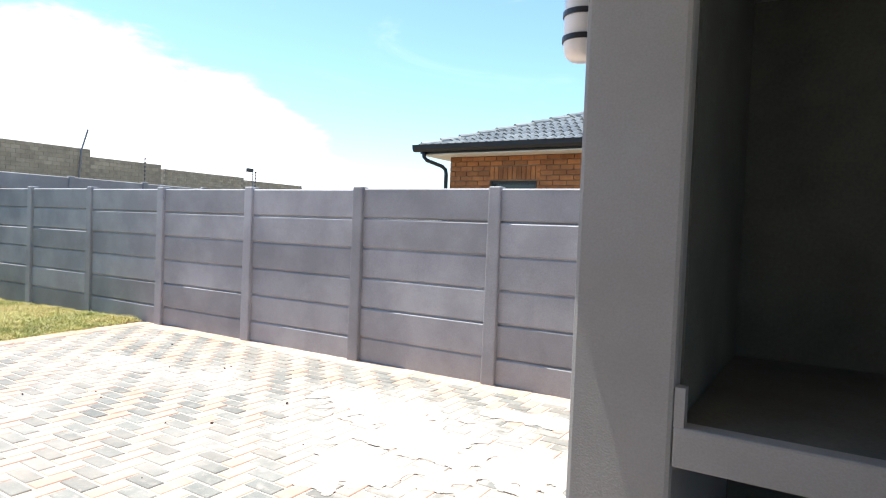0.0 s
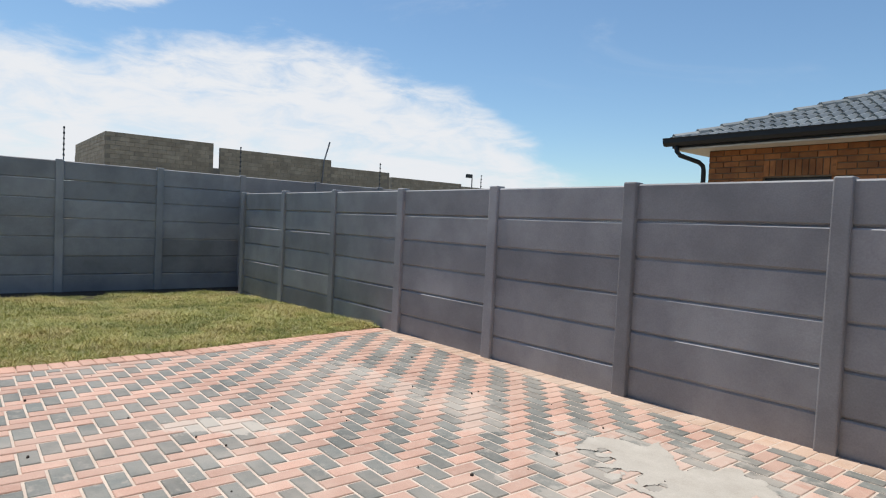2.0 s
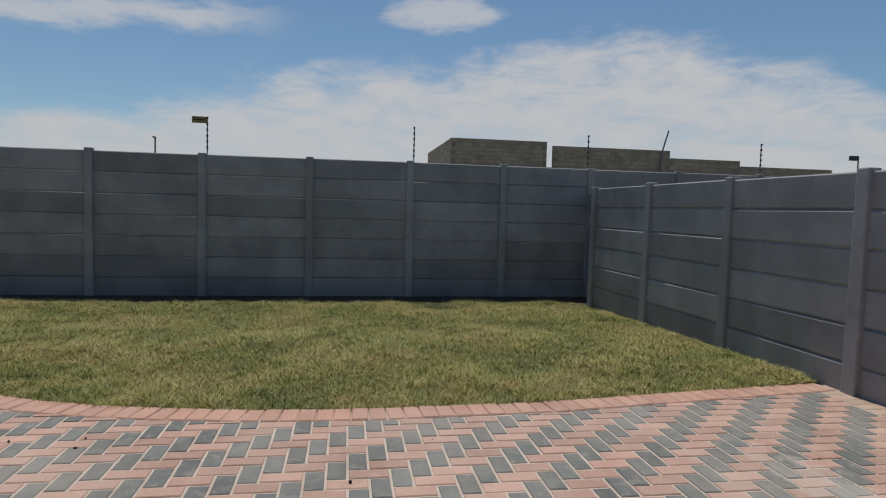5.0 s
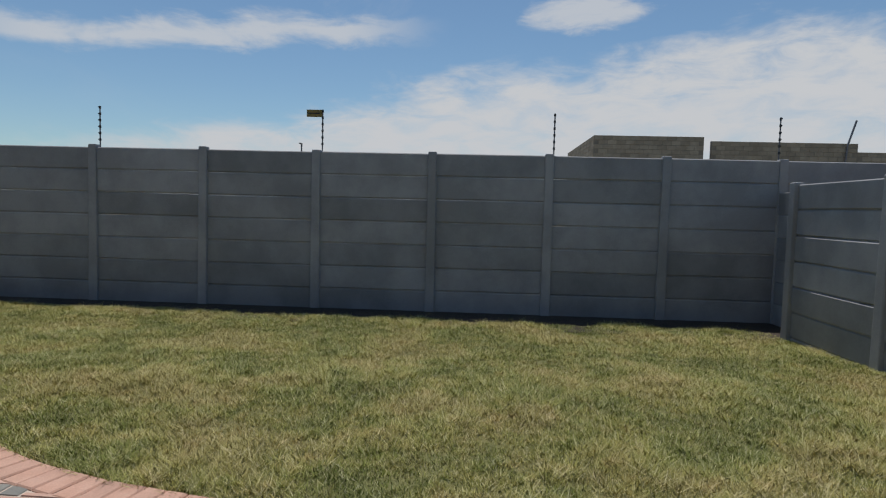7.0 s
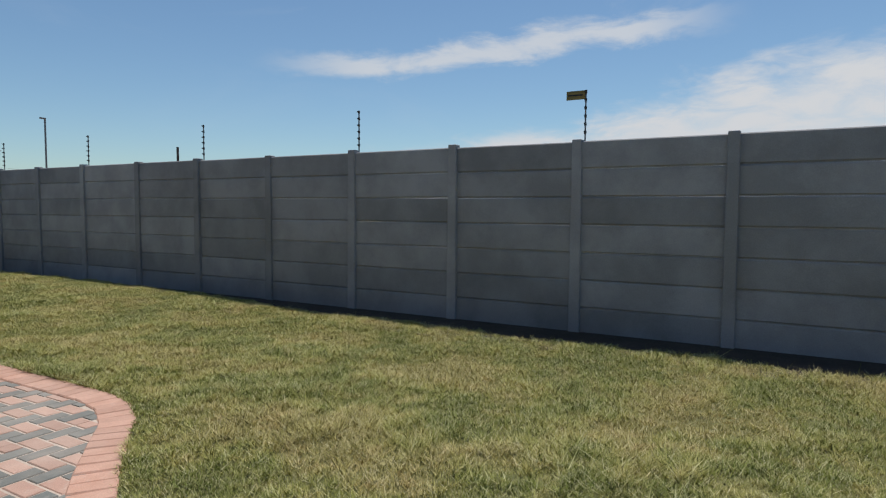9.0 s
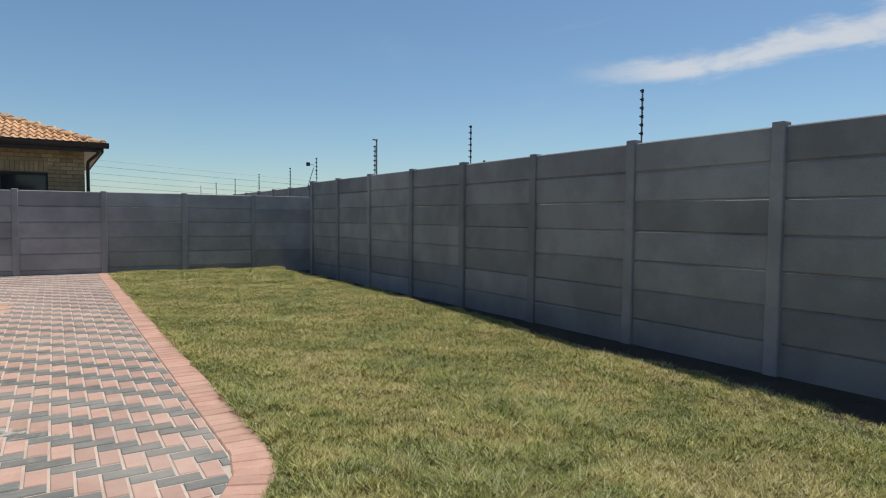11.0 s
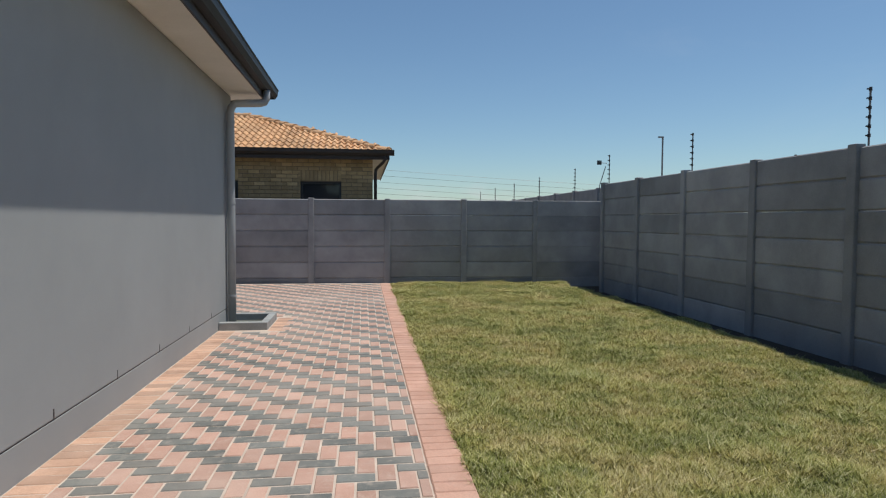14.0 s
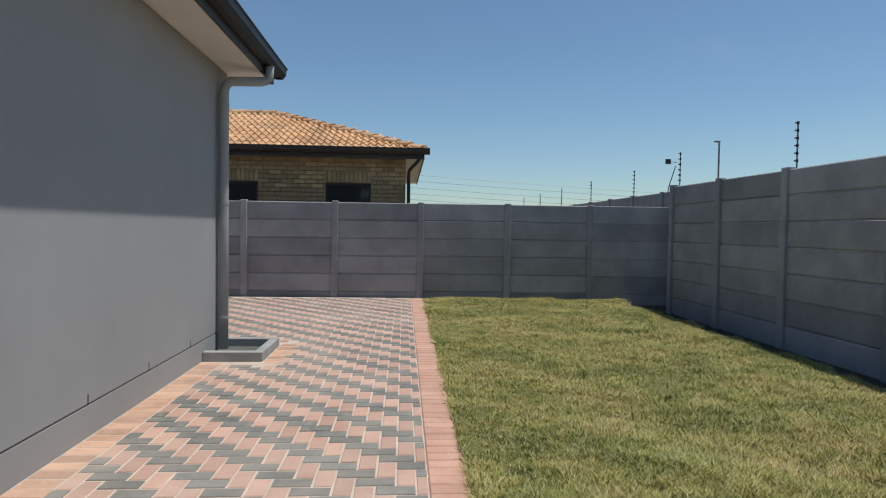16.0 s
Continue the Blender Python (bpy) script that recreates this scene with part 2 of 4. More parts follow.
BLOCK_JOINT = material("block_joint", (0.26, 0.23, 0.18), (0.2, 0.175, 0.14), 3.0, 0.95, fine_scale=60)
STEEL = material("galvanised_steel", (0.22, 0.22, 0.23), (0.14, 0.14, 0.15), 8.0, 0.5, 0.6, bump=0.05)
BLACK = material("black_plastic", (0.02, 0.02, 0.022), (0.014, 0.014, 0.016), 8.0, 0.4, bump=0.05)
SIGN = material("warning_yellow", (0.3, 0.21, 0.06), (0.2, 0.15, 0.05), 9.0, 0.6, bump=0.05)
OPAL = material("opal_glass", (0.85, 0.84, 0.8), (0.8, 0.79, 0.75), 5.0, 0.25, bump=0.0, spread=0.02)
FRAME_DARK = material("window_frame_dark", (0.03, 0.03, 0.032), (0.022, 0.022, 0.024), 5.0, 0.45, bump=0.05)
STONE_DARK = material("loose_grit", (0.06, 0.045, 0.035), (0.03, 0.025, 0.02), 20.0, 0.95)

GLASS = bpy.data.materials.new("window_glass")
GLASS.use_nodes = True
gb = GLASS.node_tree.nodes["Principled BSDF"]
gb.inputs["Base Color"].default_value = (0.018, 0.022, 0.028, 1)
gb.inputs["Roughness"].default_value = 0.06

GRASS = bpy.data.materials.new("lawn_blades")
GRASS.use_nodes = True
gt = GRASS.node_tree
gbs = gt.nodes["Principled BSDF"]
gbs.inputs["Roughness"].default_value = 0.75
gbs.inputs["Specular IOR Level"].default_value = 0.2
ggeo = gt.nodes.new("ShaderNodeNewGeometry")


def gnoise(scale, detail=4):
    n = gt.nodes.new("ShaderNodeTexNoise")
    n.inputs["Scale"].default_value = scale
    n.inputs["Detail"].default_value = detail
    n.inputs["Roughness"].default_value = 0.65
    gt.links.new(ggeo.outputs["Position"], n.inputs["Vector"])
    return n.outputs[0]


def gramp(sock, stops):
    r = gt.nodes.new("ShaderNodeValToRGB")
    while len(r.color_ramp.elements) < len(stops):
        r.color_ramp.elements.new(0.5)
    for e, (p, c) in zip(r.color_ramp.elements, stops):
        e.position, e.color = p, (*c, 1)
    gt.links.new(sock, r.inputs[0])
    return r.outputs[0]


def gmix(fac, a, b):
    n = gt.nodes.new("ShaderNodeMixRGB")
    for sock, v in zip(n.inputs, (fac, a, b)):
        gt.links.new(v, sock) if not isinstance(v, float) else setattr(sock, "default_value", v)
    return n.outputs[0]


patch = gramp(gnoise(1.1, 6), [(0.42, (0.085, 0.155, 0.02)), (0.47, (0.22, 0.27, 0.05)), (0.52, (0.46, 0.42, 0.12)), (0.58, (0.56, 0.43, 0.19))])
single = gramp(ggeo.outputs["Random Per Island"], [(0.0, (0.06, 0.065, 0.015)), (0.35, (0.24, 0.24, 0.055)), (0.66, (0.52, 0.47, 0.19)), (1.0, (0.95, 0.86, 0.58))])
clump = gramp(gnoise(5.0, 7), [(0.41, (0.075, 0.085, 0.015)), (0.47, (0.2, 0.26, 0.05)), (0.54, (0.5, 0.46, 0.16)), (0.61, (0.5, 0.33, 0.15))])
gt.links.new(gmix(0.5, gmix(0.4, patch, clump), single), gbs.inputs["Base Color"])


# ---------------------------------------------------------------- mesh helpers
def part(name, bm, mat, parent=None, label="", smooth=False):
    me = bpy.data.meshes.new(name)
    bm.to_mesh(me)
    bm.free()
    me.materials.append(mat)
    if smooth:
        for p in me.polygons:
            p.use_smooth = True
    ob = new(name, me)
    if parent:
        ob.parent = parent
    if label:
        ob["label"] = label
    return ob


def thing(name, label, category, kind="", group="", at=(0, 0, 0)):
    ob = new(name)
    ob.location = at
    return tagged(ob, label, category, group, kind)


def box(bm, x0, x1, y0, y1, z0, z1, bevel=0.0):
    r = bmesh.ops.create_cube(bm, size=1.0)
    bmesh.ops.transform(bm, matrix=Matrix.Translation(((x0 + x1) / 2, (y0 + y1) / 2, (z0 + z1) / 2)) @ Matrix.Diagonal((x1 - x0, y1 - y0, z1 - z0, 1)), verts=r["verts"])
    if bevel:
        edges = {e for v in r["verts"] for e in v.link_edges}
        bmesh.ops.bevel(bm, geom=list(edges), offset=bevel, segments=2, affect="EDGES", profile=0.5)
    return bm


def boxed(*a, **k):
    return box(bmesh.new(), *a, **k)


def tube(bm, points, radius, sides=10):
    """A round bar along a line of points."""
    rings = []
    pts = [Vector(p) for p in points]
    for i, p in enumerate(pts):
        d = (pts[min(i + 1, len(pts) - 1)] - pts[max(i - 1, 0)]).normalized()
        a = d.cross(Vector((0, 0, 1)) if abs(d.z) < 0.9 else Vector((1, 0, 0))).normalized()
        b = d.cross(a)
        rings.append([bm.verts.new(p + radius * (math.cos(2 * math.pi * k / sides) * a + math.sin(2 * math.pi * k / sides) * b)) for k in range(sides)])
    for r0, r1 in zip(rings, rings[1:]):
        for k in range(sides):
            bm.faces.new((r0[k], r0[(k + 1) % sides], r1[(k + 1) % sides], r1[k]))
    bm.faces.new(rings[0][::-1])
    bm.faces.new(rings[-1])
    bmesh.ops.recalc_face_normals(bm, faces=bm.faces)
    return bm


def extruded(bm, profile, y0, y1, axis="y"):
    """A closed outline swept along one axis; outline in (x, z) for y, (y, z) for x."""
    def at(p, s):
        return (p[0], s, p[1]) if axis == "y" else (s, p[0], p[1])
    a, b = [bm.verts.new(at(p, y0)) for p in profile], [bm.verts.new(at(p, y1)) for p in profile]
    n = len(profile)
    for k in range(n):
        bm.faces.new((a[k], a[(k + 1) % n], b[(k + 1) % n], b[k]))
    bm.faces.new(a[::-1])
    bm.faces.new(b)
    bmesh.ops.recalc_face_normals(bm, faces=bm.faces)
    return bm


def piece_mesh(name, lx, ly, lz, mat, chamfer=0.006):
    """A block centred on its base with a chamfered top, 18 triangles."""
    x, y, c = lx / 2, ly / 2, chamfer
    v = [(-x, -y, 0), (x, -y, 0), (x, y, 0), (-x, y, 0), (-x, -y, lz - c), (x, -y, lz - c), (x, y, lz - c), (-x, y, lz - c),
         (-x + c, -y + c, lz), (x - c, -y + c, lz), (x - c, y - c, lz), (-x + c, y - c, lz)]
    f = [(8, 9, 10, 11)] + [(k, (k + 1) % 4, (k + 1) % 4 + 4, k + 4) for k in range(4)] + [(k + 4, (k + 1) % 4 + 4, (k + 1) % 4 + 8, k + 8) for k in range(4)]
    me = bpy.data.meshes.new(name)
    me.from_pydata(v, [], f)
    me.materials.append(mat)
    return me


def pieces(name, me, poses, parent, limit=300, rest_mat=None, rest_name=""):
    """Sets the first of the poses as objects of their own on one mesh, and joins the rest into one."""
    for m in poses[:limit]:
        ob = new(name, me)
        ob.parent = parent
        ob.matrix_local = m
    rest = poses[limit:]
    if rest:
        v = np.array([tuple(p.co) for p in me.vertices])
        faces = [tuple(p.vertices) for p in me.polygons]
        vs, fs = [], []
        for k, m in enumerate(rest):
            a = np.array(m)
            vs.append(v @ a[:3, :3].T + a[:3, 3])
            fs += [tuple(i + k * len(v) for i in f) for f in faces]
        joined = bpy.data.meshes.new(rest_name or name + "_field")
        joined.from_pydata(np.concatenate(vs).tolist(), [], fs)
        joined.materials.append(rest_mat or me.materials[0])
        ob = new(rest_name or name + "_field", joined)
        ob.parent = parent
        tagged(ob, kind="stuff")


# ---------------------------------------------------------------- ground
LAWN_Z, PAVE_Z = 0.0, 0.0
BACK_X, RIGHT_Y, END_Y, HOUSE_X = -12.863, 3.66, -15.06, -6.51


BACK_SKEW = -0.526


def back_x(y):
    """x of the back fence, which runs slightly askew."""
    return BACK_X + (y - 3.966) * math.tan(radians(BACK_SKEW))


def lawn_edge(y):
    """x of the line where the lawn meets the paving, along the yard."""
    knots = ((-20, -8.66), (-3.8, -8.66), (-3.5, -8.6), (-3.2, -8.45), (-2.9, -8.2), (-2.6, -7.96), (-2.3, -7.75), (-1.9, -7.54), (-1.5, -7.4), (-1.0, -7.29), (-0.4, -7.21), (0.3, -7.19), (1.4, -7.24), (2.4, -7.38), (3.7, -7.55), (20, -7.55))
    for (y0, x0), (y1, x1) in zip(knots, knots[1:]):
        if y <= y1:
            return x0 + (x1 - x0) * (y - y0) / (y1 - y0)
    return knots[-1][1]


ground = tagged(part("ground", boxed(-400, 400, -400, 400, -0.7, -0.18), EARTH), "bare sandy earth round the houses, reaching far out", "ground", kind="structure")
def dip(x, y):
    """The lawn falls a little towards the corner of the tall fence."""
    a, b = min(max((-8.6 - x) / 3.0, 0), 1), min(max((y + 9.0) / 4.5, 0), 1)
    return -0.1 * a * a * (3 - 2 * a) * b * b * (3 - 2 * b)


def mound(x, y):
    return dip(x, y) + 0.012 * math.sin(x * 2.2 + math.sin(y * 1.7) * 1.5) * math.sin(y * 1.9 + 0.6) + 0.008 * math.sin(x * 6.1 + 2 * math.sin(y * 4.3)) * math.sin(y * 5.7 + x * 1.3)


def turf_back(y):
    """x where the turf ends, a ragged line a little off the back fence."""
    return back_x(y) + 0.49 + 0.12 / (1 + math.exp(-2 * (y + 3.5))) + 0.06 * math.sin(y * 2.1) + 0.05 * math.sin(y * 5.3 + 1) + 0.03 * math.sin(y * 13.7)


bm = bmesh.new()
prev, NX = None, 40
for i in range(190):
    y = END_Y - 0.02 + i * (RIGHT_Y - END_Y + 0.04) / 189
    a, b = turf_back(y), lawn_edge(y)
    xs_ = [a + (b - a) * k / NX for k in range(NX + 1)]
    now = [bm.verts.new((a, y, -0.19))] + [bm.verts.new((x, y, mound(x, y) - 0.006)) for x in xs_] + [bm.verts.new((b, y, -0.12))]
    if prev:
        for k in range(len(now) - 1):
            bm.faces.new((prev[k], prev[k + 1], now[k + 1], now[k]))
    prev = now
# soil strip whose dark colour deepens the shadow band at the fence foot
bed = tagged(part("soil_strip", boxed(-13.2, -11.75, END_Y - 0.02, 3.95, -0.2, -0.1), SOIL_SHADED), "strip of soil along the back fence, darkened for the fence's shadow", "soil", kind="structure")
lawn = tagged(part("lawn", bm, SOIL), "patchy green and straw-yellow lawn of rolled turf", "lawn", kind="structure")
bm = bmesh.new()
prev = None
for i in range(120):
    y = END_Y - 0.05 + i * (RIGHT_Y - END_Y + 0.37) / 119
    now = [bm.verts.new((x, y, z)) for x, z in ((lawn_edge(y) + 0.05, -0.14), (lawn_edge(y) + 0.05, -0.005), (6.0, -0.005), (6.0, -0.14))]
    if prev:
        for k in range(3):
            bm.faces.new((prev[k], prev[k + 1], now[k + 1], now[k]))
    prev = now
bmesh.ops.recalc_face_normals(bm, faces=bm.faces)
bedding = tagged(part("paving", bm, SAND), "brick paving in terracotta and charcoal herringbone with sandy joints", "paving", kind="structure")

# ---------------------------------------------------------------- precast fences
POST, PITCH = 0.125, 1.5


def post_mesh(h):
    bm = boxed(-POST / 2, POST / 2, -POST / 2, POST / 2, -0.2, h, bevel=0.012)
    for v in bm.verts:
        if v.co.z > h - 0.03:
            v.co.x *= 0.86
            v.co.y *= 0.86
    me = bpy.data.meshes.new("post")
    bm.to_mesh(me)
    bm.free()
    me.materials.append(FENCE)
    return me


def panel_mesh(h):
    """A slab with rebated long edges; runs along x, centred, from z = 0 to h."""
    t, e = 0.022, 0.02
    prof = [(-t + 0.018, 0), (t - 0.018, 0), (t - 0.016, 0.011), (t, e), (t, h - 0.012), (t - 0.012, h), (-t + 0.012, h), (-t, h - 0.012), (-t, e), (-t + 0.016, 0.011)]
    bm = extruded(bmesh.new(), prof, -PITCH / 2 + 0.02, PITCH / 2 - 0.02, axis="x")
    me = bpy.data.meshes.new("panel")
    bm.to_mesh(me)
    bm.free()
    me.materials.append(FENCE)
    return me


def fence(name, label, origin, turn, first, last, height, row, shifts=()):
    """A run of posts with slotted slabs. Local x runs along the fence, posts at first..last times the pitch, some a little off it."""
    f = thing(name, label, "fence", kind="structure")
    f.matrix_world = pose(*origin, 0, 0, turn)
    pm, slab = post_mesh(height + 0.012), panel_mesh(row - 0.001)
    along = {i: i * PITCH + dict(shifts).get(i, random.uniform(-0.02, 0.02)) for i in range(first, last + 1)}
    for i in range(first, last + 1):
        p = new("post", pm)
        p.parent = f
        p.matrix_local = pose(along[i], random.uniform(-0.006, 0.006), random.uniform(-0.008, 0.008), random.uniform(-0.3, 0.3), random.uniform(-0.25, 0.25), 0)
        if i == last:
            break
        top = height - 0.012 + random.uniform(-0.006, 0.006)
        k = 0
        while top - k * row > -0.1:
            ob = new("panel", slab)
            ob.parent = f
            ob.matrix_local = pose((along[i] + along[i + 1]) / 2, random.uniform(-0.004, 0.004), top - (k + 1) * row, random.uniform(-0.7, 0.7), random.uniform(-0.1, 0.1), random.uniform(-0.15, 0.15)) @ Matrix.Diagonal(((along[i + 1] - along[i]) / PITCH, 1, 1, 1))
            k += 1
    return f


BACK_SHIFT = ((0, -0.01), (-1, 0.036), (-2, 0.069), (-3, 0.064), (-4, 0.035), (-5, 0.011), (-6, 0.0), (-7, 0.0), (-8, -0.012), (-9, 0.0), (-10, -0.065), (-11, -0.024), (-12, 0.018))
back = fence("fence_back", "tall dark-grey painted precast concrete slab fence behind the lawn", (back_x(3.966), 3.966, 0), 90 - BACK_SKEW, -12, 7, 1.976, 0.3, BACK_SHIFT)
beyond = fence("fence_back_far", "tall dark-grey precast concrete slab fence of the next yards", (-13.2, -14.1, 0), 90, -11, 0, 1.976, 0.3)
right = fence("fence_right", "grey painted precast concrete slab fence beside the paving", (-10.29, RIGHT_Y, 0), 1.316, -1, 10, 1.624, 0.28, ((-1, 0.0), (0, 0.02), (1, 0.032), (2, 0.025), (3, 0.02), (4, -0.007), (5, -0.088)))
cross = fence("fence_end", "grey painted precast concrete slab fence closing the yard", (-13.11, -15.083, 0), -1.153, 1, 9, 1.683, 0.315, ((1, -0.045), (2, -0.045), (3, 0.002), (4, 0.007), (5, 0.081)))
closing = fence("fence_far", "grey painted precast concrete slab fence on the street side", (6.0, END_Y, 0), 90, 0, 12, 1.9, 0.3)


def slab_end(x0, x1, y, h, row, name):
    """The short infill of slabs between the last post and the back fence."""
    f = thing(name, "short grey concrete infill slabs at the fence corner", "fence", kind="structure")
    k = 0
    while h - k * row > -0.1:
        part("panel", boxed(x0, x1, y - 0.02, y + 0.02, h - (k + 1) * row + 0.003, h - k * row, bevel=0.008), FENCE, f)
        k += 1


slab_end(-13.12, -11.68, -15.065, 1.671, 0.315, "fence_infill_end")
slab_end(-12.82, -11.73, 3.93, 1.56, 0.28, "fence_infill_right")
part("post_corner", boxed(-11.84, -11.74, 3.7, 3.905, -0.15, 1.6, bevel=0.01), FENCE)
tagged(bpy.data.objects["post_corner"], "grey concrete block closing the fence corner", "post", kind="structure")


# ---------------------------------------------------------------- electric fence poles
def pole(y, z0=1.985, height=0.53, sign=False, x=None):
    p = thing("fence_pole", "thin steel electric-fence pole with black insulators" + (" and a yellow warning plate" if sign else ""), "fence pole", group="electric fence poles", at=(back_x(y) - 0.06 if x is None else x, y, z0))
    part("rod", tube(bmesh.new(), [(0, 0, -0.25), (0, 0, height)], 0.009, 8), STEEL, p)
    for k in range(6):
        z = 0.08 + k * (height - 0.1) / 5
        bm = bmesh.new()
        tube(bm, [(0, 0, z - 0.016), (0, 0, z - 0.008), (0, 0, z + 0.008), (0, 0, z + 0.016)], 0.0145, 8)
        tube(bm, [(0, 0, z), (0.035, 0, z)], 0.008, 6)
        part("insulator", bm, BLACK, p)
    if sign:
        part("plate", boxed(0.012, 0.018, -0.21, -0.005, height - 0.1, height - 0.005), SIGN, p, "yellow warning plate")
        part("plate_text", boxed(0.0185, 0.02, -0.19, -0.03, height - 0.06, height - 0.045), BLACK, p)
    return p


for i in (4, 2, 0, -2, -4, -6, -8, -10, -12):
    pole((4.02 if i else 3.93) + PITCH * i + dict(BACK_SHIFT).get(i, 0.0), sign=(i == -4))
for i in range(5):
    pole(-17.05 - 3.0 * i, x=-13.18)

stay = thing("stay_pole", "thin raking steel stay with a small dark plate", "fence pole", at=(back_x(-14.0) + 0.01, -14.02, 1.9))
part("stay_rod", tube(bmesh.new(), [(0.11, 0.02, -0.1), (0.1, 0.02, 0.04), (-0.02, 0.0, 0.4)], 0.008, 6), STEEL, stay)
part("plate", boxed(0.06, 0.15, -0.01, 0.0, 0.43, 0.51), BLACK, stay)
part("arm", tube(bmesh.new(), [(-0.05, -0.005, 0.46), (0.1, -0.005, 0.47)], 0.006, 6), STEEL, stay)


# ---------------------------------------------------------------- the house with the grey wall
house = thing("house_main", "single-storey house with smooth grey plaster walls and dark gutters", "house", kind="structure")
Y_END, Y_NEAR = -10.72, -3.4
part("plinth", boxed(HOUSE_X, HOUSE_X + 8, Y_END, Y_NEAR, -0.1, 0.18), PLASTER, house)
part("damp_course", boxed(HOUSE_X + 0.006, HOUSE_X + 7.99, Y_END + 0.006, Y_NEAR - 0.006, 0.18, 0.187), BLACK, house, "thin black damp-proof line")
part("wall", boxed(HOUSE_X, HOUSE_X + 8, Y_END, Y_NEAR, 0.187, 2.77, bevel=0.008), PLASTER, house)
for k in range(8):
    y = -9.63 + 0.85 * k
    part("weep_slot", boxed(HOUSE_X - 0.0015, HOUSE_X + 0.01, y - 0.006, y + 0.006, 0.187, 0.245), BLACK, house)
EX, EY = HOUSE_X - 0.38, Y_END - 0.28
part("soffit", boxed(EX, HOUSE_X + 8.4, EY, Y_NEAR + 0.4, 2.774, 2.79), WHITE, house, "white soffit board under the eaves")
part("fascia", boxed(EX - 0.02, EX, EY - 0.02, Y_NEAR + 0.4, 2.75, 2.96), FASCIA, house, "dark brown fascia board")
part("fascia", boxed(EX, HOUSE_X + 8.4, EY - 0.02, EY, 2.75, 2.96), FASCIA, house, "dark brown fascia board")
GP = [(0, 0.005), (-0.075, 0.005), (-0.11, 0.05), (-0.115, 0.105), (-0.125, 0.115), (-0.125, 0.122), (-0.1, 0.122), (-0.1, 0.06), (-0.07, 0.02), (0, 0.02)]
part("gutter", extruded(bmesh.new(), [(EX - 0.022 + px, 2.82 + pz) for px, pz in GP], EY - 0.12, Y_NEAR + 0.4), GUTTER, house, "charcoal metal eaves gutter")
part("gutter", extruded(bmesh.new(), [(EY - 0.022 + px, 2.82 + pz) for px, pz in GP], EX - 0.1, HOUSE_X + 8.4, axis="x"), GUTTER, house, "charcoal metal eaves gutter")
bm = bmesh.new()
rz = 2.96
a = [bm.verts.new(p) for p in ((EX - 0.06, EY - 0.06, rz), (HOUSE_X + 8.4, EY - 0.06, rz), (HOUSE_X + 8.4, Y_NEAR + 0.4, rz), (EX - 0.06, Y_NEAR + 0.4, rz),
                               (EX + 4.0, EY + 4.0, rz + 1.65), (HOUSE_X + 4.4, EY + 4.0, rz + 1.65), (EX + 4.0, Y_NEAR - 3.6, rz + 1.65), (HOUSE_X + 4.4, Y_NEAR - 3.6, rz + 1.65))]
for f in ((0, 1, 5, 4), (0, 4, 6, 3), (3, 6, 7, 2), (1, 2, 7, 5), (4, 5, 7, 6), (0, 3, 2, 1)):
    bm.faces.new([a[k] for k in f])
bmesh.ops.recalc_face_normals(bm, faces=bm.faces)
part("roof", bm, TILE_DARK, house)

px_, py_ = HOUSE_X - 0.062, -10.38
dp = thing("downpipe", "round grey rainwater downpipe bracketed to the house corner", "downpipe")
part("pipe", tube(bmesh.new(), [(px_, py_, 0.03), (px_, py_, 1.2), (px_, py_, 2.52), (px_ - 0.012, py_ - 0.01, 2.58), (px_ - 0.05, py_ - 0.03, 2.63), (px_ - 0.2, py_ - 0.1, 2.65), (px_ - 0.32, py_ - 0.16, 2.665), (px_ - 0.365, py_ - 0.185, 2.685), (px_ - 0.385, py_ - 0.195, 2.725), (px_ - 0.388, py_ - 0.197, 2.83)], 0.046, 18), PIPE, dp, smooth=True)
for z in (0.34, 1.45, 2.4):
    part("bracket", tube(bmesh.new(), [(px_, py_, z - 0.012), (px_, py_, z + 0.012)], 0.051, 18), PIPE, dp)

gully = thing("gully_surround", "low square concrete gully surround at the foot of the downpipe", "drain")
GX0, GX1, GY0, GY1, GW, GH = -7.05, HOUSE_X - 0.001, -10.7, -9.93, 0.085, 0.085
part("rim", boxed(GX0, GX1, GY1 - GW, GY1, -0.02, GH, bevel=0.008), CONCRETE, gully)
part("rim", boxed(GX0, GX1, GY0, GY0 + GW, -0.02, GH, bevel=0.008), CONCRETE, gully)
part("rim", boxed(GX0, GX0 + GW, GY0 + GW, GY1 - GW, -0.02, GH - 0.002, bevel=0.006), CONCRETE, gully)
part("basin", boxed(GX0 + GW, GX1, GY0 + GW, GY1 - GW, -0.01, 0.004), HOLLOW_SHADE, gully, "dark basin floor")

# ---------------------------------------------------------------- patio roof and built-in barbecue
patio = thing("patio_roof", "flat plastered patio roof over the house's back step", "roof", kind="structure")
part("slab", boxed(-1.6, 5.0, -3.38, 2.15, 2.6, 2.75), WHITE, patio)
part("column", boxed(4.6, 4.85, 1.6, 1.85, 0, 2.6, bevel=0.02), PLASTER, patio)
BX0, BX1, BY0, BY1 = -1.122, 0.75, 0.86, 2.1
braai = thing("barbecue", "built-in grey plastered barbecue with a dark hollow and a cast shelf", "barbecue")
part("side_wall", boxed(BX0, BX0 + 0.265, BY0, BY1, -0.02, 2.598, bevel=0.014), PLASTER_WARM, braai)
part("side_wall", boxed(BX1 - 0.25, BX1, BY0, BY1, -0.02, 2.598, bevel=0.014), PLASTER_WARM, braai)
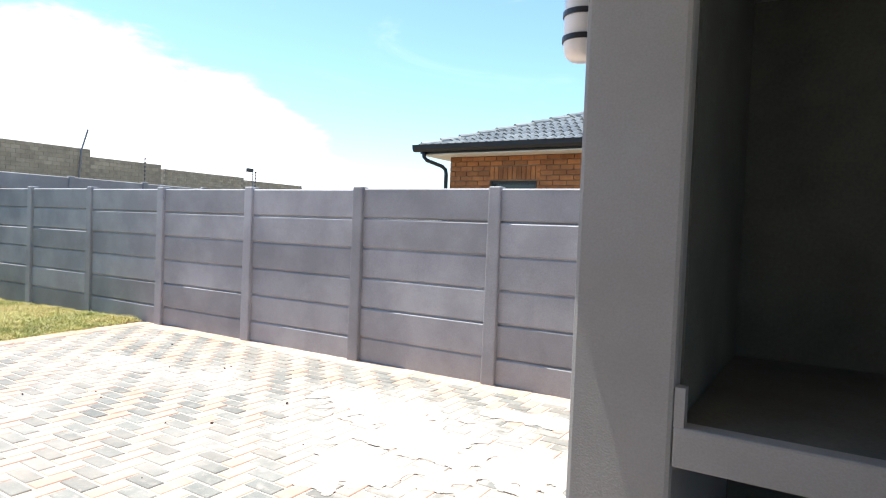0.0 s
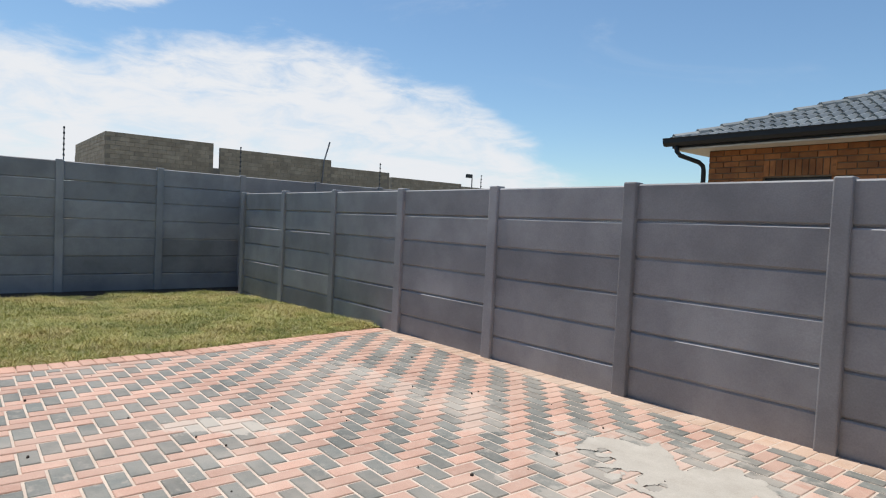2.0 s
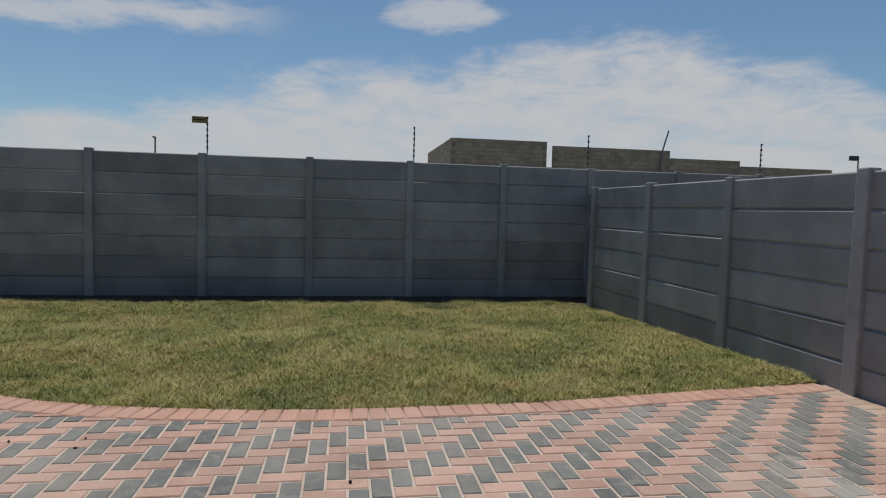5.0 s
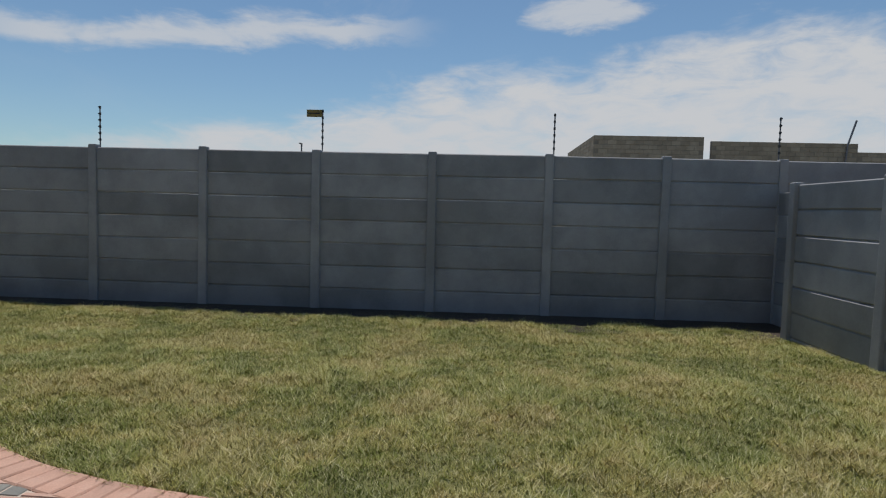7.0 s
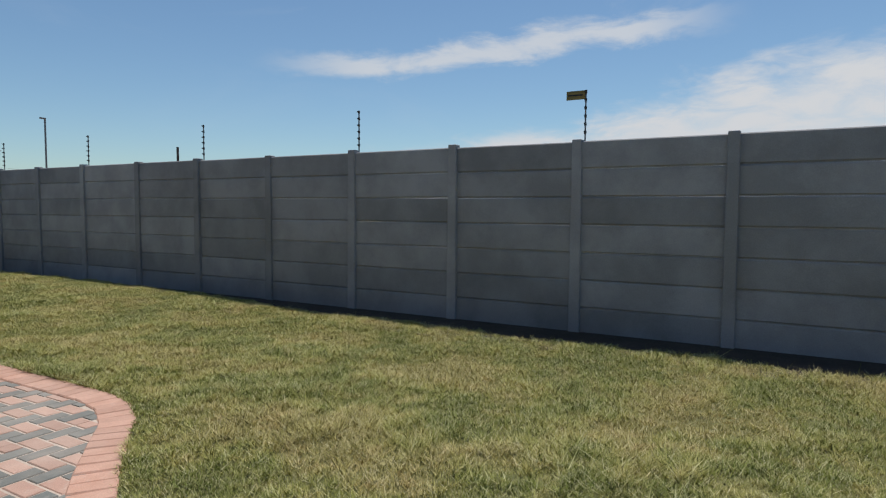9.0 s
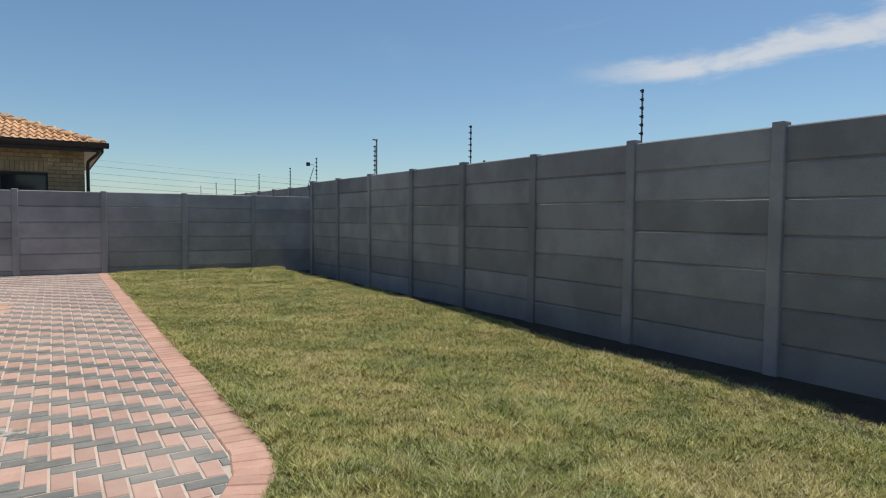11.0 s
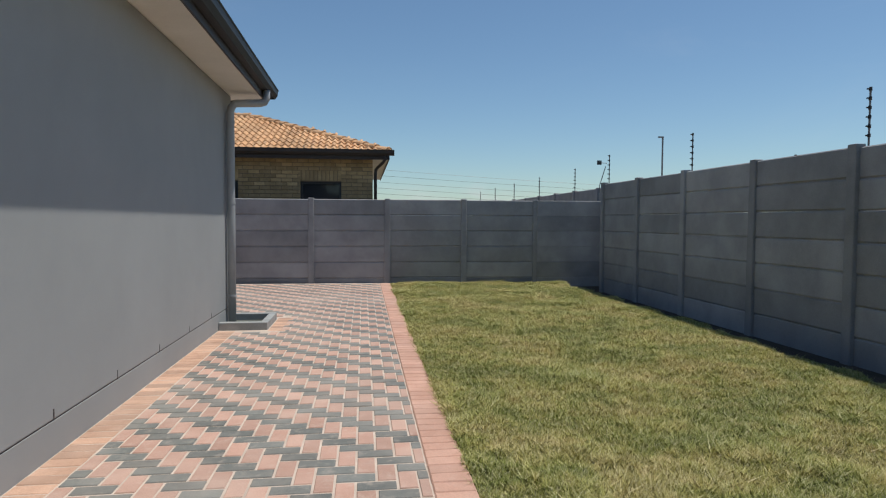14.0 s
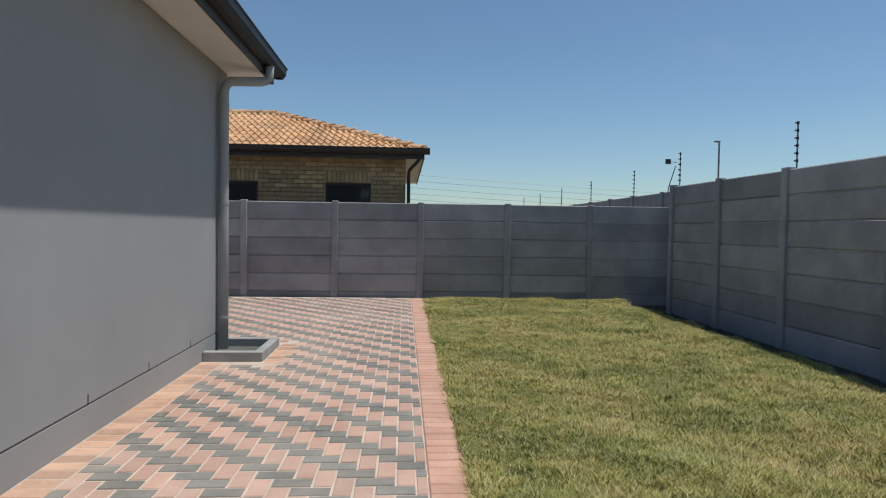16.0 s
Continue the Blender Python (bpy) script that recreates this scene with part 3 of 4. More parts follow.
# the hollow's shade is painted: dark back, added dark sheets inside, dark shelf
part("back_wall", boxed(BX0 + 0.265, BX1 - 0.25, BY1 - 0.1, BY1 - 0.003, -0.02, 2.596), HOLLOW_SHADE, braai, "back of the hollow, shade put into its colour")
part("lining", boxed(BX0 + 0.265, BX0 + 0.271, BY0 + 0.06, BY1 - 0.1, 0.822, 2.2), HOLLOW_SHADE, braai, "thin added sheet, the hollow's shade in its colour")
part("lining", boxed(BX1 - 0.256, BX1 - 0.25, BY0 + 0.06, BY1 - 0.1, 0.822, 2.2), HOLLOW_SHADE, braai, "thin added sheet, the hollow's shade in its colour")
part("breast", boxed(BX0 + 0.265, BX1 - 0.25, BY0 + 0.003, BY1 - 0.1, 2.2, 2.597), PLASTER_WARM, braai)
part("shelf", boxed(BX0 + 0.265, BX1 - 0.25, BY0 + 0.004, BY1 - 0.1, 0.722, 0.816), HOLLOW_SHADE, braai, "cast shelf, shade put into its colour")
part("shelf_lip", boxed(BX0 + 0.265, BX1 - 0.25, BY0, BY0 + 0.06, 0.72, 0.82, bevel=0.006), PLASTER_WARM, braai, "plastered shelf edge")
part("corner_strip", boxed(BX0 + 0.265, BX0 + 0.289, BY0 + 0.002, BY0 + 0.04, 0.819, 0.915), PLASTER_WARM, braai)

lamp = thing("wall_lamp", "round white wall lamp with black bands on the barbecue wall", "wall lamp", at=(BX0 - 0.06, 1.0, 1.765))
bm = bmesh.new()
rings = [(0.0, 0.03), (0.012, 0.045), (0.04, 0.052), (0.2, 0.052), (0.22, 0.046)]
prev = None
for z, r in rings:
    ring = [bm.verts.new((r * math.cos(k * math.pi / 12), r * math.sin(k * math.pi / 12), z)) for k in range(24)]
    if prev:
        for k in range(24):
            bm.faces.new((prev[k], prev[(k + 1) % 24], ring[(k + 1) % 24], ring[k]))
    else:
        bm.faces.new(ring[::-1])
    prev = ring
bm.faces.new(prev)
part("shade", bm, OPAL, lamp, smooth=True)
for z in (0.05, 0.12, 0.19):
    part("band", tube(bmesh.new(), [(0, 0, z), (0, 0, z + 0.015)], 0.056, 24), BLACK, lamp)
part("back_plate", boxed(0.045, 0.061, -0.035, 0.035, -0.01, 0.24, bevel=0.004), BLACK, lamp)


# ---------------------------------------------------------------- neighbouring houses
def tile_mesh(name, mat, w=0.3, l=0.4):
    """One S-curved roof tile: x across, y up the slope, z off the slope."""
    v, f, n = [], [], 13
    for yy, lift in ((-0.0, 0.034), (l, 0.004)):
        for k in range(n):
            s = k / (n - 1)
            v.append((w * (s - 0.5), yy, lift + 0.027 * math.sin(4 * math.pi * s)))
    for k in range(n):
        s = k / (n - 1)
        v.append((w * (s - 0.5), 0.0, 0.034 + 0.027 * math.sin(4 * math.pi * s) - 0.024))
    for k in range(n - 1):
        f.append((k, k + 1, n + k + 1, n + k))
        f.append((2 * n + k, 2 * n + k + 1, k + 1, k))
    me = bpy.data.meshes.new(name)
    me.from_pydata(v, [], f)
    me.materials.append(mat)
    return me


def cap_mesh(name, mat, l=0.4, r=0.12):
    bm = bmesh.new()
    for k in range(7):
        a = math.pi * k / 6
        bm.verts.new((r * math.cos(a), 0, r * 0.75 * math.sin(a) + 0.02))
    for k in range(7):
        a = math.pi * k / 6
        bm.verts.new((r * 0.85 * math.cos(a), l, r * 0.62 * math.sin(a)))
    bm.verts.ensure_lookup_table()
    for k in range(6):
        bm.faces.new([bm.verts[i] for i in (k, k + 1, k + 8, k + 7)])
    bm.faces.new([bm.verts[i] for i in range(7)])
    me = bpy.data.meshes.new(name)
    bm.to_mesh(me)
    bm.free()
    me.materials.append(mat)
    return me


def neighbour(name, label, x0, y0, side, length, depth, wall_h, brick_mat, tile_mat, trim_mat, windows, slope, over, gutter_label):
    """A hipped brick house seen from one side. Local x along the wall from its corner, y into the house; side -1 mirrors it."""
    h = thing(name, label, "house", at=(x0, y0, 0))
    h.scale = (1, side, 1)
    zw = wall_h
    spans, last = [], 0.0
    bm = bmesh.new()
    for u0, u1, z0, z1 in windows:
        box(bm, last, u0, 0, 0.2, -0.1, zw)
        box(bm, u0, u1, 0, 0.2, -0.1, z0)
        box(bm, u0, u1, 0, 0.2, z1, zw)
        last = u1
    box(bm, last, length, 0, 0.2, -0.1, zw)
    box(bm, 0, 0.2, 0.2, depth, -0.1, zw)
    box(bm, length - 0.2, length, 0.2, depth, -0.1, zw)
    box(bm, 0.2, length - 0.2, depth - 0.2, depth, -0.1, zw)
    part("wall", bm, MORTAR, h)
    for u0, u1, z0, z1 in windows:
        w = part("window", boxed(u0, u1, 0.09, 0.1, z0, z1), GLASS, h, "dark glazed window")
        for b in ((u0, u1, z1 - 0.05, z1), (u0, u1, z0, z0 + 0.05), (u0, u0 + 0.05, z0 + 0.05, z1 - 0.05), (u1 - 0.05, u1, z0 + 0.05, z1 - 0.05)):
            part("frame", boxed(b[0], b[1], 0.05, 0.12, b[2], b[3]), FRAME_DARK, w)
    part("soffit", boxed(-over, length + over, -over, depth + over, zw + 0.002, zw + 0.03), WHITE, h, "white soffit board")
    part("fascia", boxed(-over - 0.02, length + over, -over - 0.02, -over, zw + (0.025 if side > 0 else -0.03), zw + 0.17), trim_mat, h)
    part("fascia", boxed(-over - 0.02, -over, -over, depth + over, zw + (0.025 if side > 0 else -0.03), zw + 0.17), trim_mat, h)
    part("gutter", extruded(bmesh.new(), [(-over - 0.022 + p, zw + 0.05 + q) for p, q in GP], -over - 0.12, length + over, axis="x"), trim_mat, h, gutter_label)
    part("downpipe", tube(bmesh.new(), [(-over + 0.08, -over - 0.06, zw + 0.06), (-over + 0.08, -over - 0.05, zw - 0.03), (-over + 0.12, -over - 0.02, zw - 0.09), (-0.12, -0.1, zw - 0.17), (-0.07, -0.06, zw - 0.23), (-0.06, -0.05, zw - 0.3), (-0.06, -0.05, 0)], 0.035, 12), trim_mat, h, smooth=True)
    run = (depth + 2 * over) / 2
    tz, ez = math.tan(slope), zw + 0.15
    bm = bmesh.new()
    L, D = length + over, depth + over
    a = [bm.verts.new(p) for p in ((-over, -over, ez), (L, -over, ez), (L, D, ez), (-over, D, ez), (-over + run, -over + run, ez + run * tz), (L - run, -over + run, ez + run * tz))]
    for f in ((0, 1, 5, 4), (0, 4, 3), (3, 4, 5, 2), (1, 2, 5), (0, 3, 2, 1)):
        bm.faces.new([a[k] for k in f])
    bmesh.ops.recalc_face_normals(bm, faces=bm.faces)
    roof = part("roof", bm, tile_mat, h)
    tm, poses, r = tile_mesh("roof_tile", tile_mat), [], 0
    while r * 0.34 * math.cos(slope) < run:
        up = r * 0.34 * math.cos(slope) - 0.06
        c = 0
        while -over + c * 0.3 < L:
            u = -over + 0.1 + c * 0.3
            if up + 0.02 < u + over < L + over - max(up, 0) + 0.1:
                poses.append((u, pose(u + random.uniform(-0.004, 0.004), -over + up, ez + up * tz + 0.012, math.degrees(slope) + random.uniform(-0.5, 0.5), 0, random.uniform(-0.4, 0.4))))
            c += 1
        r += 1
    poses.sort(key=lambda q: q[0])
    pieces("roof_tile", tm, [m for _, m in poses], roof, rest_name="roof_tile_field")
    hip = math.sqrt(2 + tz * tz)
    cm, n = cap_mesh("ridge_cap", tile_mat), int(run * hip / 0.36)
    tilt = math.degrees(math.atan2(tz, math.sqrt(2)))
    caps = [pose(-over + k * 0.36 / hip, -over + k * 0.36 / hip, ez + k * 0.36 / hip * tz - 0.012, tilt, 0, -45) for k in range(n)]
    caps += [pose(-over + run + k * 0.37, -over + run, ez + run * tz - 0.012, 0, 0, -90) for k in range(max(0, int((length + 2 * over - 2 * run) / 0.37)))]
    pieces("ridge_cap", cm, caps, roof)
    bmsh = piece_mesh("brick", 0.222, 0.073, 0.02, brick_mat, 0.004)
    bricks, row = [], 0
    for row in range(int((zw - 0.01) / 0.086)):
        z = zw - 0.045 - row * 0.086
        runs, a = [], 0.0
        for u0, u1, z0, z1 in windows:
            if z0 - 0.03 < z < z1 + 0.25:
                runs.append((a, u0))
                a = u1
        runs.append((a, length))
        for a, b in runs:
            u = -0.117 if row % 2 else 0.0
            while u < b:
                q0, q1 = max(u, a), min(u + 0.224, b)
                if q1 - q0 > 0.03:
                    bricks.append(pose((q0 + q1) / 2, 0.004, z, 90 + random.uniform(-0.8, 0.8), 0, 0) @ Matrix.Diagonal(((q1 - q0) / 0.224, 1, 1, 1)))
                u += 0.234
    soldiers = []
    for u0, u1, z0, z1 in windows:
        for c in range(int((u1 - u0) / 0.086) + 1):
            soldiers.append(pose(u0 + 0.036 + c * 0.086, 0.004, z1 + 0.13, 90, 90, 0))
    pieces("brick", bmsh, soldiers + bricks, h.children[0], rest_name="brick_field")
    return h


neighbour("house_orange_brick", "orange face-brick house with a charcoal tiled hip roof behind the fence", -6.4, 8.8, 1, 12.0, 8.0, 2.55, BRICK_RED, TILE_DARK, GUTTER,
          [(0.82, 1.7, 1.2, 2.12), (3.15, 4.3, 1.2, 2.12), (6.5, 8.0, 1.2, 2.12)], radians(20), 0.38, "black metal gutter")
neighbour("house_yellow_brick", "yellow face-brick house with a terracotta tiled hip roof beyond the fence", -8.34, -16.6, -1, 11.0, 6.4, 2.6, BRICK_YELLOW, TILE_CLAY, FASCIA,
          [(0.69, 1.58, 1.1, 2.1), (2.9, 4.4, 1.1, 2.1)], radians(19.5), 0.34, "dark brown gutter")


# ---------------------------------------------------------------- unfinished block building behind the back fence
def block_shell(name, label, x, segments, side_len):
    b = thing(name, label, "building", at=(x, 0, 0))
    me = piece_mesh("block", 0.4, 0.19, 0.02, BLOCK, 0.006)
    blocks = []
    for k, (y0, y1, h) in enumerate(segments):
        w = part("wall", boxed(-0.2, 0, y0, y1, -0.1, h), BLOCK_JOINT, b)
        for row in range(int(h / 0.205)):
            for c in range(int((y1 - y0) / 0.412)):
                y = y0 + 0.21 + c * 0.412 + (0.2 if row % 2 else 0)
                if y + 0.2 < y1 + 0.02:
                    blocks.append(pose(-0.006, y, h - 0.1 - row * 0.205, 90, 0, 90))
    y0, h = segments[0][0], segments[0][2]
    part("wall", boxed(-side_len, -0.2, y0, y0 + 0.2, -0.1, h), BLOCK_JOINT, b)
    part("wall", boxed(-side_len, -0.2, segments[-1][1] - 0.2, segments[-1][1], -0.1, segments[-1][2]), BLOCK_JOINT, b)
    part("wall", boxed(-side_len - 0.2, -side_len, y0, segments[-1][1], -0.1, h - 0.6), BLOCK_JOINT, b)
    for row in range(int(h / 0.205)):
        for c in range(int(side_len / 0.412)):
            blocks.append(pose(-0.21 - c * 0.412 - (0.2 if row % 2 else 0), y0 + 0.006, h - 0.1 - row * 0.205, 90, 0, 0))
    blocks.sort(key=lambda m: -m.translation.z)
    pieces("block", me, blocks, b, rest_name="block_field")
    return b


block_shell("building_unfinished", "roofless grey cement-block building under construction", -33.8, [(5.2, 10.15, 4.86), (10.5, 16.92, 4.68), (16.92, 21.0, 4.3)], 9.0)
block_shell("building_unfinished", "low roofless cement-block building further off", -44.0, [(28.0, 35.5, 4.95), (35.5, 42.5, 4.75)], 6.0)
prop = thing("leaning_pole", "thin pole leaning against the unfinished block building", "pole", at=(-33.7, 16.4, 4.5))
part("shaft", tube(bmesh.new(), [(0, -0.3, -4.65), (0, 0.0, 0.05), (0, 0.33, 1.2)], 0.045, 8), STEEL, prop)


def street_lamp(x, y, h, arm):
    s = thing("street_lamp", "tall thin grey street lamp far behind the fence", "street lamp", group="street lamps", at=(x, y, -0.1))
    part("pole", tube(bmesh.new(), [(0, 0, 0), (0, 0, h)], 0.055, 8), STEEL, s)
    part("head", boxed(-0.05, arm, -0.06, 0.06, h - 0.05, h + 0.04, bevel=0.01), STEEL, s)


street_lamp(-27.05, -40.0, 6.75, 0.3)
street_lamp(-46.5, -12.4, 5.6, 0.4)
camera_pole = thing("sign_pole", "short pole with a small dark box above the far fence", "pole", at=(-27.5, 22.37, 0))
part("pole", tube(bmesh.new(), [(0, 0, -0.1), (0, 0, 4.08)], 0.03, 8), STEEL, camera_pole)
part("box", boxed(-0.08, 0.08, -0.4, -0.05, 3.9, 4.1), BLACK, camera_pole)

lines = thing("power_lines", "thin overhead power cables sagging far behind the fence", "cable")
for z0, z1 in ((5.4, 4.0), (4.95, 3.7), (4.45, 3.35), (4.0, 3.05), (3.55, 2.8)):
    pts = [(6 - 46 * k / 16, -45, z0 + 0.45 + (z1 - z0 - 1.1) * k / 16 - 0.35 * (1 - (k / 8 - 1) ** 2)) for k in range(17)]
    part("cable", tube(bmesh.new(), pts, 0.008, 5), STEEL, lines)
for i, x in enumerate((6, -40)):
    tower = thing("utility_pole", "wooden utility pole carrying the far cables", "pole", group="utility poles", at=(x, -45, -0.1))
    part("shaft", tube(bmesh.new(), [(0, 0.12, 0), (0, 0.12, 6.4)], 0.1, 8), FASCIA, tower)

# ---------------------------------------------------------------- grass
rng = np.random.default_rng(7)
N = 1200000
ys = rng.uniform(END_Y + 0.03, RIGHT_Y - 0.03, N)
edge_y = np.linspace(END_Y - 0.2, RIGHT_Y + 0.2, 400)
edge_x = np.interp(ys, edge_y, [lawn_edge(y) for y in edge_y])
fence_x = BACK_X + (ys - 3.966) * math.tan(radians(BACK_SKEW)) + 0.52 + 0.12 / (1 + np.exp(-2 * (ys + 3.5))) + 0.06 * np.sin(ys * 2.1) + 0.05 * np.sin(ys * 5.3 + 1) + 0.03 * np.sin(ys * 13.7)
xs = fence_x + (edge_x + 0.015 - fence_x) * rng.uniform(0, 1, N) ** 0.92
tall = rng.uniform(0.01, 0.028, N) * (0.8 + 0.45 * np.sin(xs * 3.1 + 1.3 * np.sin(ys * 2.3)) * np.sin(ys * 2.7 + xs))
tall *= np.where(rng.random(N) > 0.985, 1.9, 1.0)
cells = rng.uniform(0.0, 1.0, (320, 120))


def lookup(size, shift):
    """Smooth random tufts of the given size."""
    a, b = (ys - END_Y) / size + shift, (xs + 14.0) / size + shift
    i0, j0 = np.floor(a).astype(int), np.floor(b).astype(int)
    fa, fb = a - i0, b - j0
    fa, fb = fa * fa * (3 - 2 * fa), fb * fb * (3 - 2 * fb)
    g = lambda p, q: cells[p % 320, q % 120]
    return (g(i0, j0) * (1 - fa) + g(i0 + 1, j0) * fa) * (1 - fb) + (g(i0, j0 + 1) * (1 - fa) + g(i0 + 1, j0 + 1) * fa) * fb


tuft = 0.45 * lookup(0.11, 0) + 0.55 * lookup(0.042, 40)
tall *= 0.3 + 2.0 * tuft
turn, lean = rng.uniform(0, 2 * np.pi, N), rng.uniform(0.7, 2.6, N) * tall
wide = rng.uniform(0.0014, 0.004, N)
spin = turn + rng.uniform(-0.8, 0.8, N) + np.pi / 2
da, db = np.clip((-8.6 - xs) / 3.0, 0, 1), np.clip((ys + 9.0) / 4.5, 0, 1)
mound = -0.1 * da * da * (3 - 2 * da) * db * db * (3 - 2 * db) + 0.012 * np.sin(xs * 2.2 + np.sin(ys * 1.7) * 1.5) * np.sin(ys * 1.9 + 0.6) + 0.008 * np.sin(xs * 6.1 + 2 * np.sin(ys * 4.3)) * np.sin(ys * 5.7 + xs * 1.3) + 0.006 + 0.018 * tuft
v = np.empty((N, 3, 3))
v[:, 0] = np.stack([xs - wide * np.cos(spin), ys - wide * np.sin(spin), mound - 0.022], 1)
v[:, 1] = np.stack([xs + wide * np.cos(spin), ys + wide * np.sin(spin), mound - 0.022], 1)
v[:, 2] = np.stack([xs + lean * np.cos(turn), ys + lean * np.sin(turn), mound - 0.012 + tall], 1)
gm = bpy.data.meshes.new("grass")
gm.vertices.add(3 * N)
gm.vertices.foreach_set("co", v.astype(np.float32).ravel())
gm.loops.add(3 * N)
gm.loops.foreach_set("vertex_index", np.arange(3 * N, dtype=np.int32))
gm.polygons.add(N)
gm.polygons.foreach_set("loop_start", np.arange(0, 3 * N, 3, dtype=np.int32))
gm.update(calc_edges=True)
gm.materials.append(GRASS)
tagged(new("grass", gm), "short patchy grass, green with straw-coloured blades", "grass", kind="stuff")

# ---------------------------------------------------------------- dried cement spilt on the paving
BLOTS = ((-3.5, 2.72, 0.42, 0.32), (-2.95, 2.62, 0.5, 0.42), (-2.6, 2.3, 0.5, 0.42), (-2.2, 3.15, 0.5, 0.17), (-1.9, 2.3, 0.5, 0.5), (-2.5, 1.8, 0.6, 0.35))
CELL, cells_on = 0.01, set()
for i in range(-410, -100):
    for j in range(110, 350):
        x, y = i * CELL, j * CELL
        d = min(math.hypot((x - a) / ra, (y - b) / rb) for a, b, ra, rb in BLOTS)
        if d > 1.6:
            continue
        ragged = noise.noise((x * 3.2, y * 3.2, 0)) * 0.5 + noise.noise((x * 9, y * 9, 3)) * 0.62 + noise.noise((x * 17, y * 17, 7)) * 0.12
        if d + ragged < 0.74:
            cells_on.add((i, j))
corner, faces_on = {}, []


def film(i, j):
    if (i, j) not in corner:
        x, y = i * CELL, j * CELL
        corner[(i, j)] = (len(corner), (x + 0.004 * noise.noise((x * 70, y * 70, 1)), y + 0.004 * noise.noise((x * 70, y * 70, 5)), 0.0026 + 0.0008 * noise.noise((x * 8, y * 8, 2))))
    return corner[(i, j)][0]


for i, j in sorted(cells_on):
    faces_on.append((film(i, j), film(i + 1, j), film(i + 1, j + 1), film(i, j + 1)))
sm = bpy.data.meshes.new("cement_spill")
sm.from_pydata([p for _, p in sorted(corner.values())], [], faces_on)
sm.materials.append(CEMENT)
tagged(new("cement_spill", sm), "pale dried cement spilt in a ragged film on the paving", "spill", kind="stuff")

# ---------------------------------------------------------------- grit lying on the paving
bm = bmesh.new()
for k in range(45):
    x, y = random.uniform(-6.9, -3.0), random.uniform(-2.0, 3.2)
    r = random.uniform(0.003, 0.01)
    res = bmesh.ops.create_icosphere(bm, subdivisions=1, radius=r, matrix=Matrix.Translation((x, y, r * 0.5)))
    for q in res["verts"]:
        q.co += Vector((random.uniform(-0.3, 0.3), random.uniform(-0.3, 0.3), random.uniform(-0.2, 0.2))) * r
tagged(part("grit", bm, STONE_DARK), "small dark crumbs of soil scattered on the paving", "grit", kind="stuff")

# ---------------------------------------------------------------- paving bricks
W = 0.1
REGIONS = [(-8.6, HOUSE_X - 0.205, -11.0, Y_NEAR), (-8.6, -2.0, END_Y + 0.05, -11.0), (-8.6, 4.0, Y_NEAR, 4.1)]
JOINT = 0.0125


def fence_y(x):
    """y of the fence beside the paving, which runs slightly askew."""
    return RIGHT_Y + math.tan(radians(1.316)) * (x + 10.29)



def clip(x0, x1, y0, y1):
    """The parts of a brick that lie in the paved regions, outside the gully and inside the lawn's edging."""
    for a, b, c, d in REGIONS:
        u0, u1, w0, w1 = max(x0, a), min(x1, b), max(y0, c), min(y1, d)
        u0 = max(u0, lawn_edge((w0 + w1) / 2) + 0.205)
        w1 = min(w1, fence_y((u0 + u1) / 2) - 0.225)
        if u1 - u0 < 0.025 or w1 - w0 < 0.025:
            continue
        if u1 > -7.2 and u0 < -6.5 and w1 > -10.82 and w0 < -9.84:
            u1 = min(u1, -7.26)
            if u1 - u0 < 0.025:
                continue
        yield u0, u1, w0, w1


flat, upright = [], []
for i in range(-88, 40):
    for j in range(-150, 42):
        c = (i + j) % 4
        if c == 0:
            r, dest = (i * W, (i + 2) * W, j * W, (j + 1) * W), flat
        elif c == 2:
            r, dest = (i * W, (i + 1) * W, j * W, (j + 2) * W), upright
        else:
            continue
        for u0, u1, w0, w1 in clip(*r):
            m = pose((u0 + u1) / 2, (w0 + w1) / 2, -0.05 + random.uniform(-0.0015, 0.0015), random.uniform(-0.35, 0.35), random.uniform(-0.35, 0.35), random.uniform(-0.5, 0.5))
            s = ((u1 - u0) / (0.2 if dest is flat else 0.1), (w1 - w0) / (0.1 if dest is flat else 0.2))
            dest.append(m @ Matrix.Diagonal((s[0], s[1], 1, 1)))
near = lambda m: (m.translation.x + 7.6) ** 2 + 0.35 * (m.translation.y + 6.2) ** 2
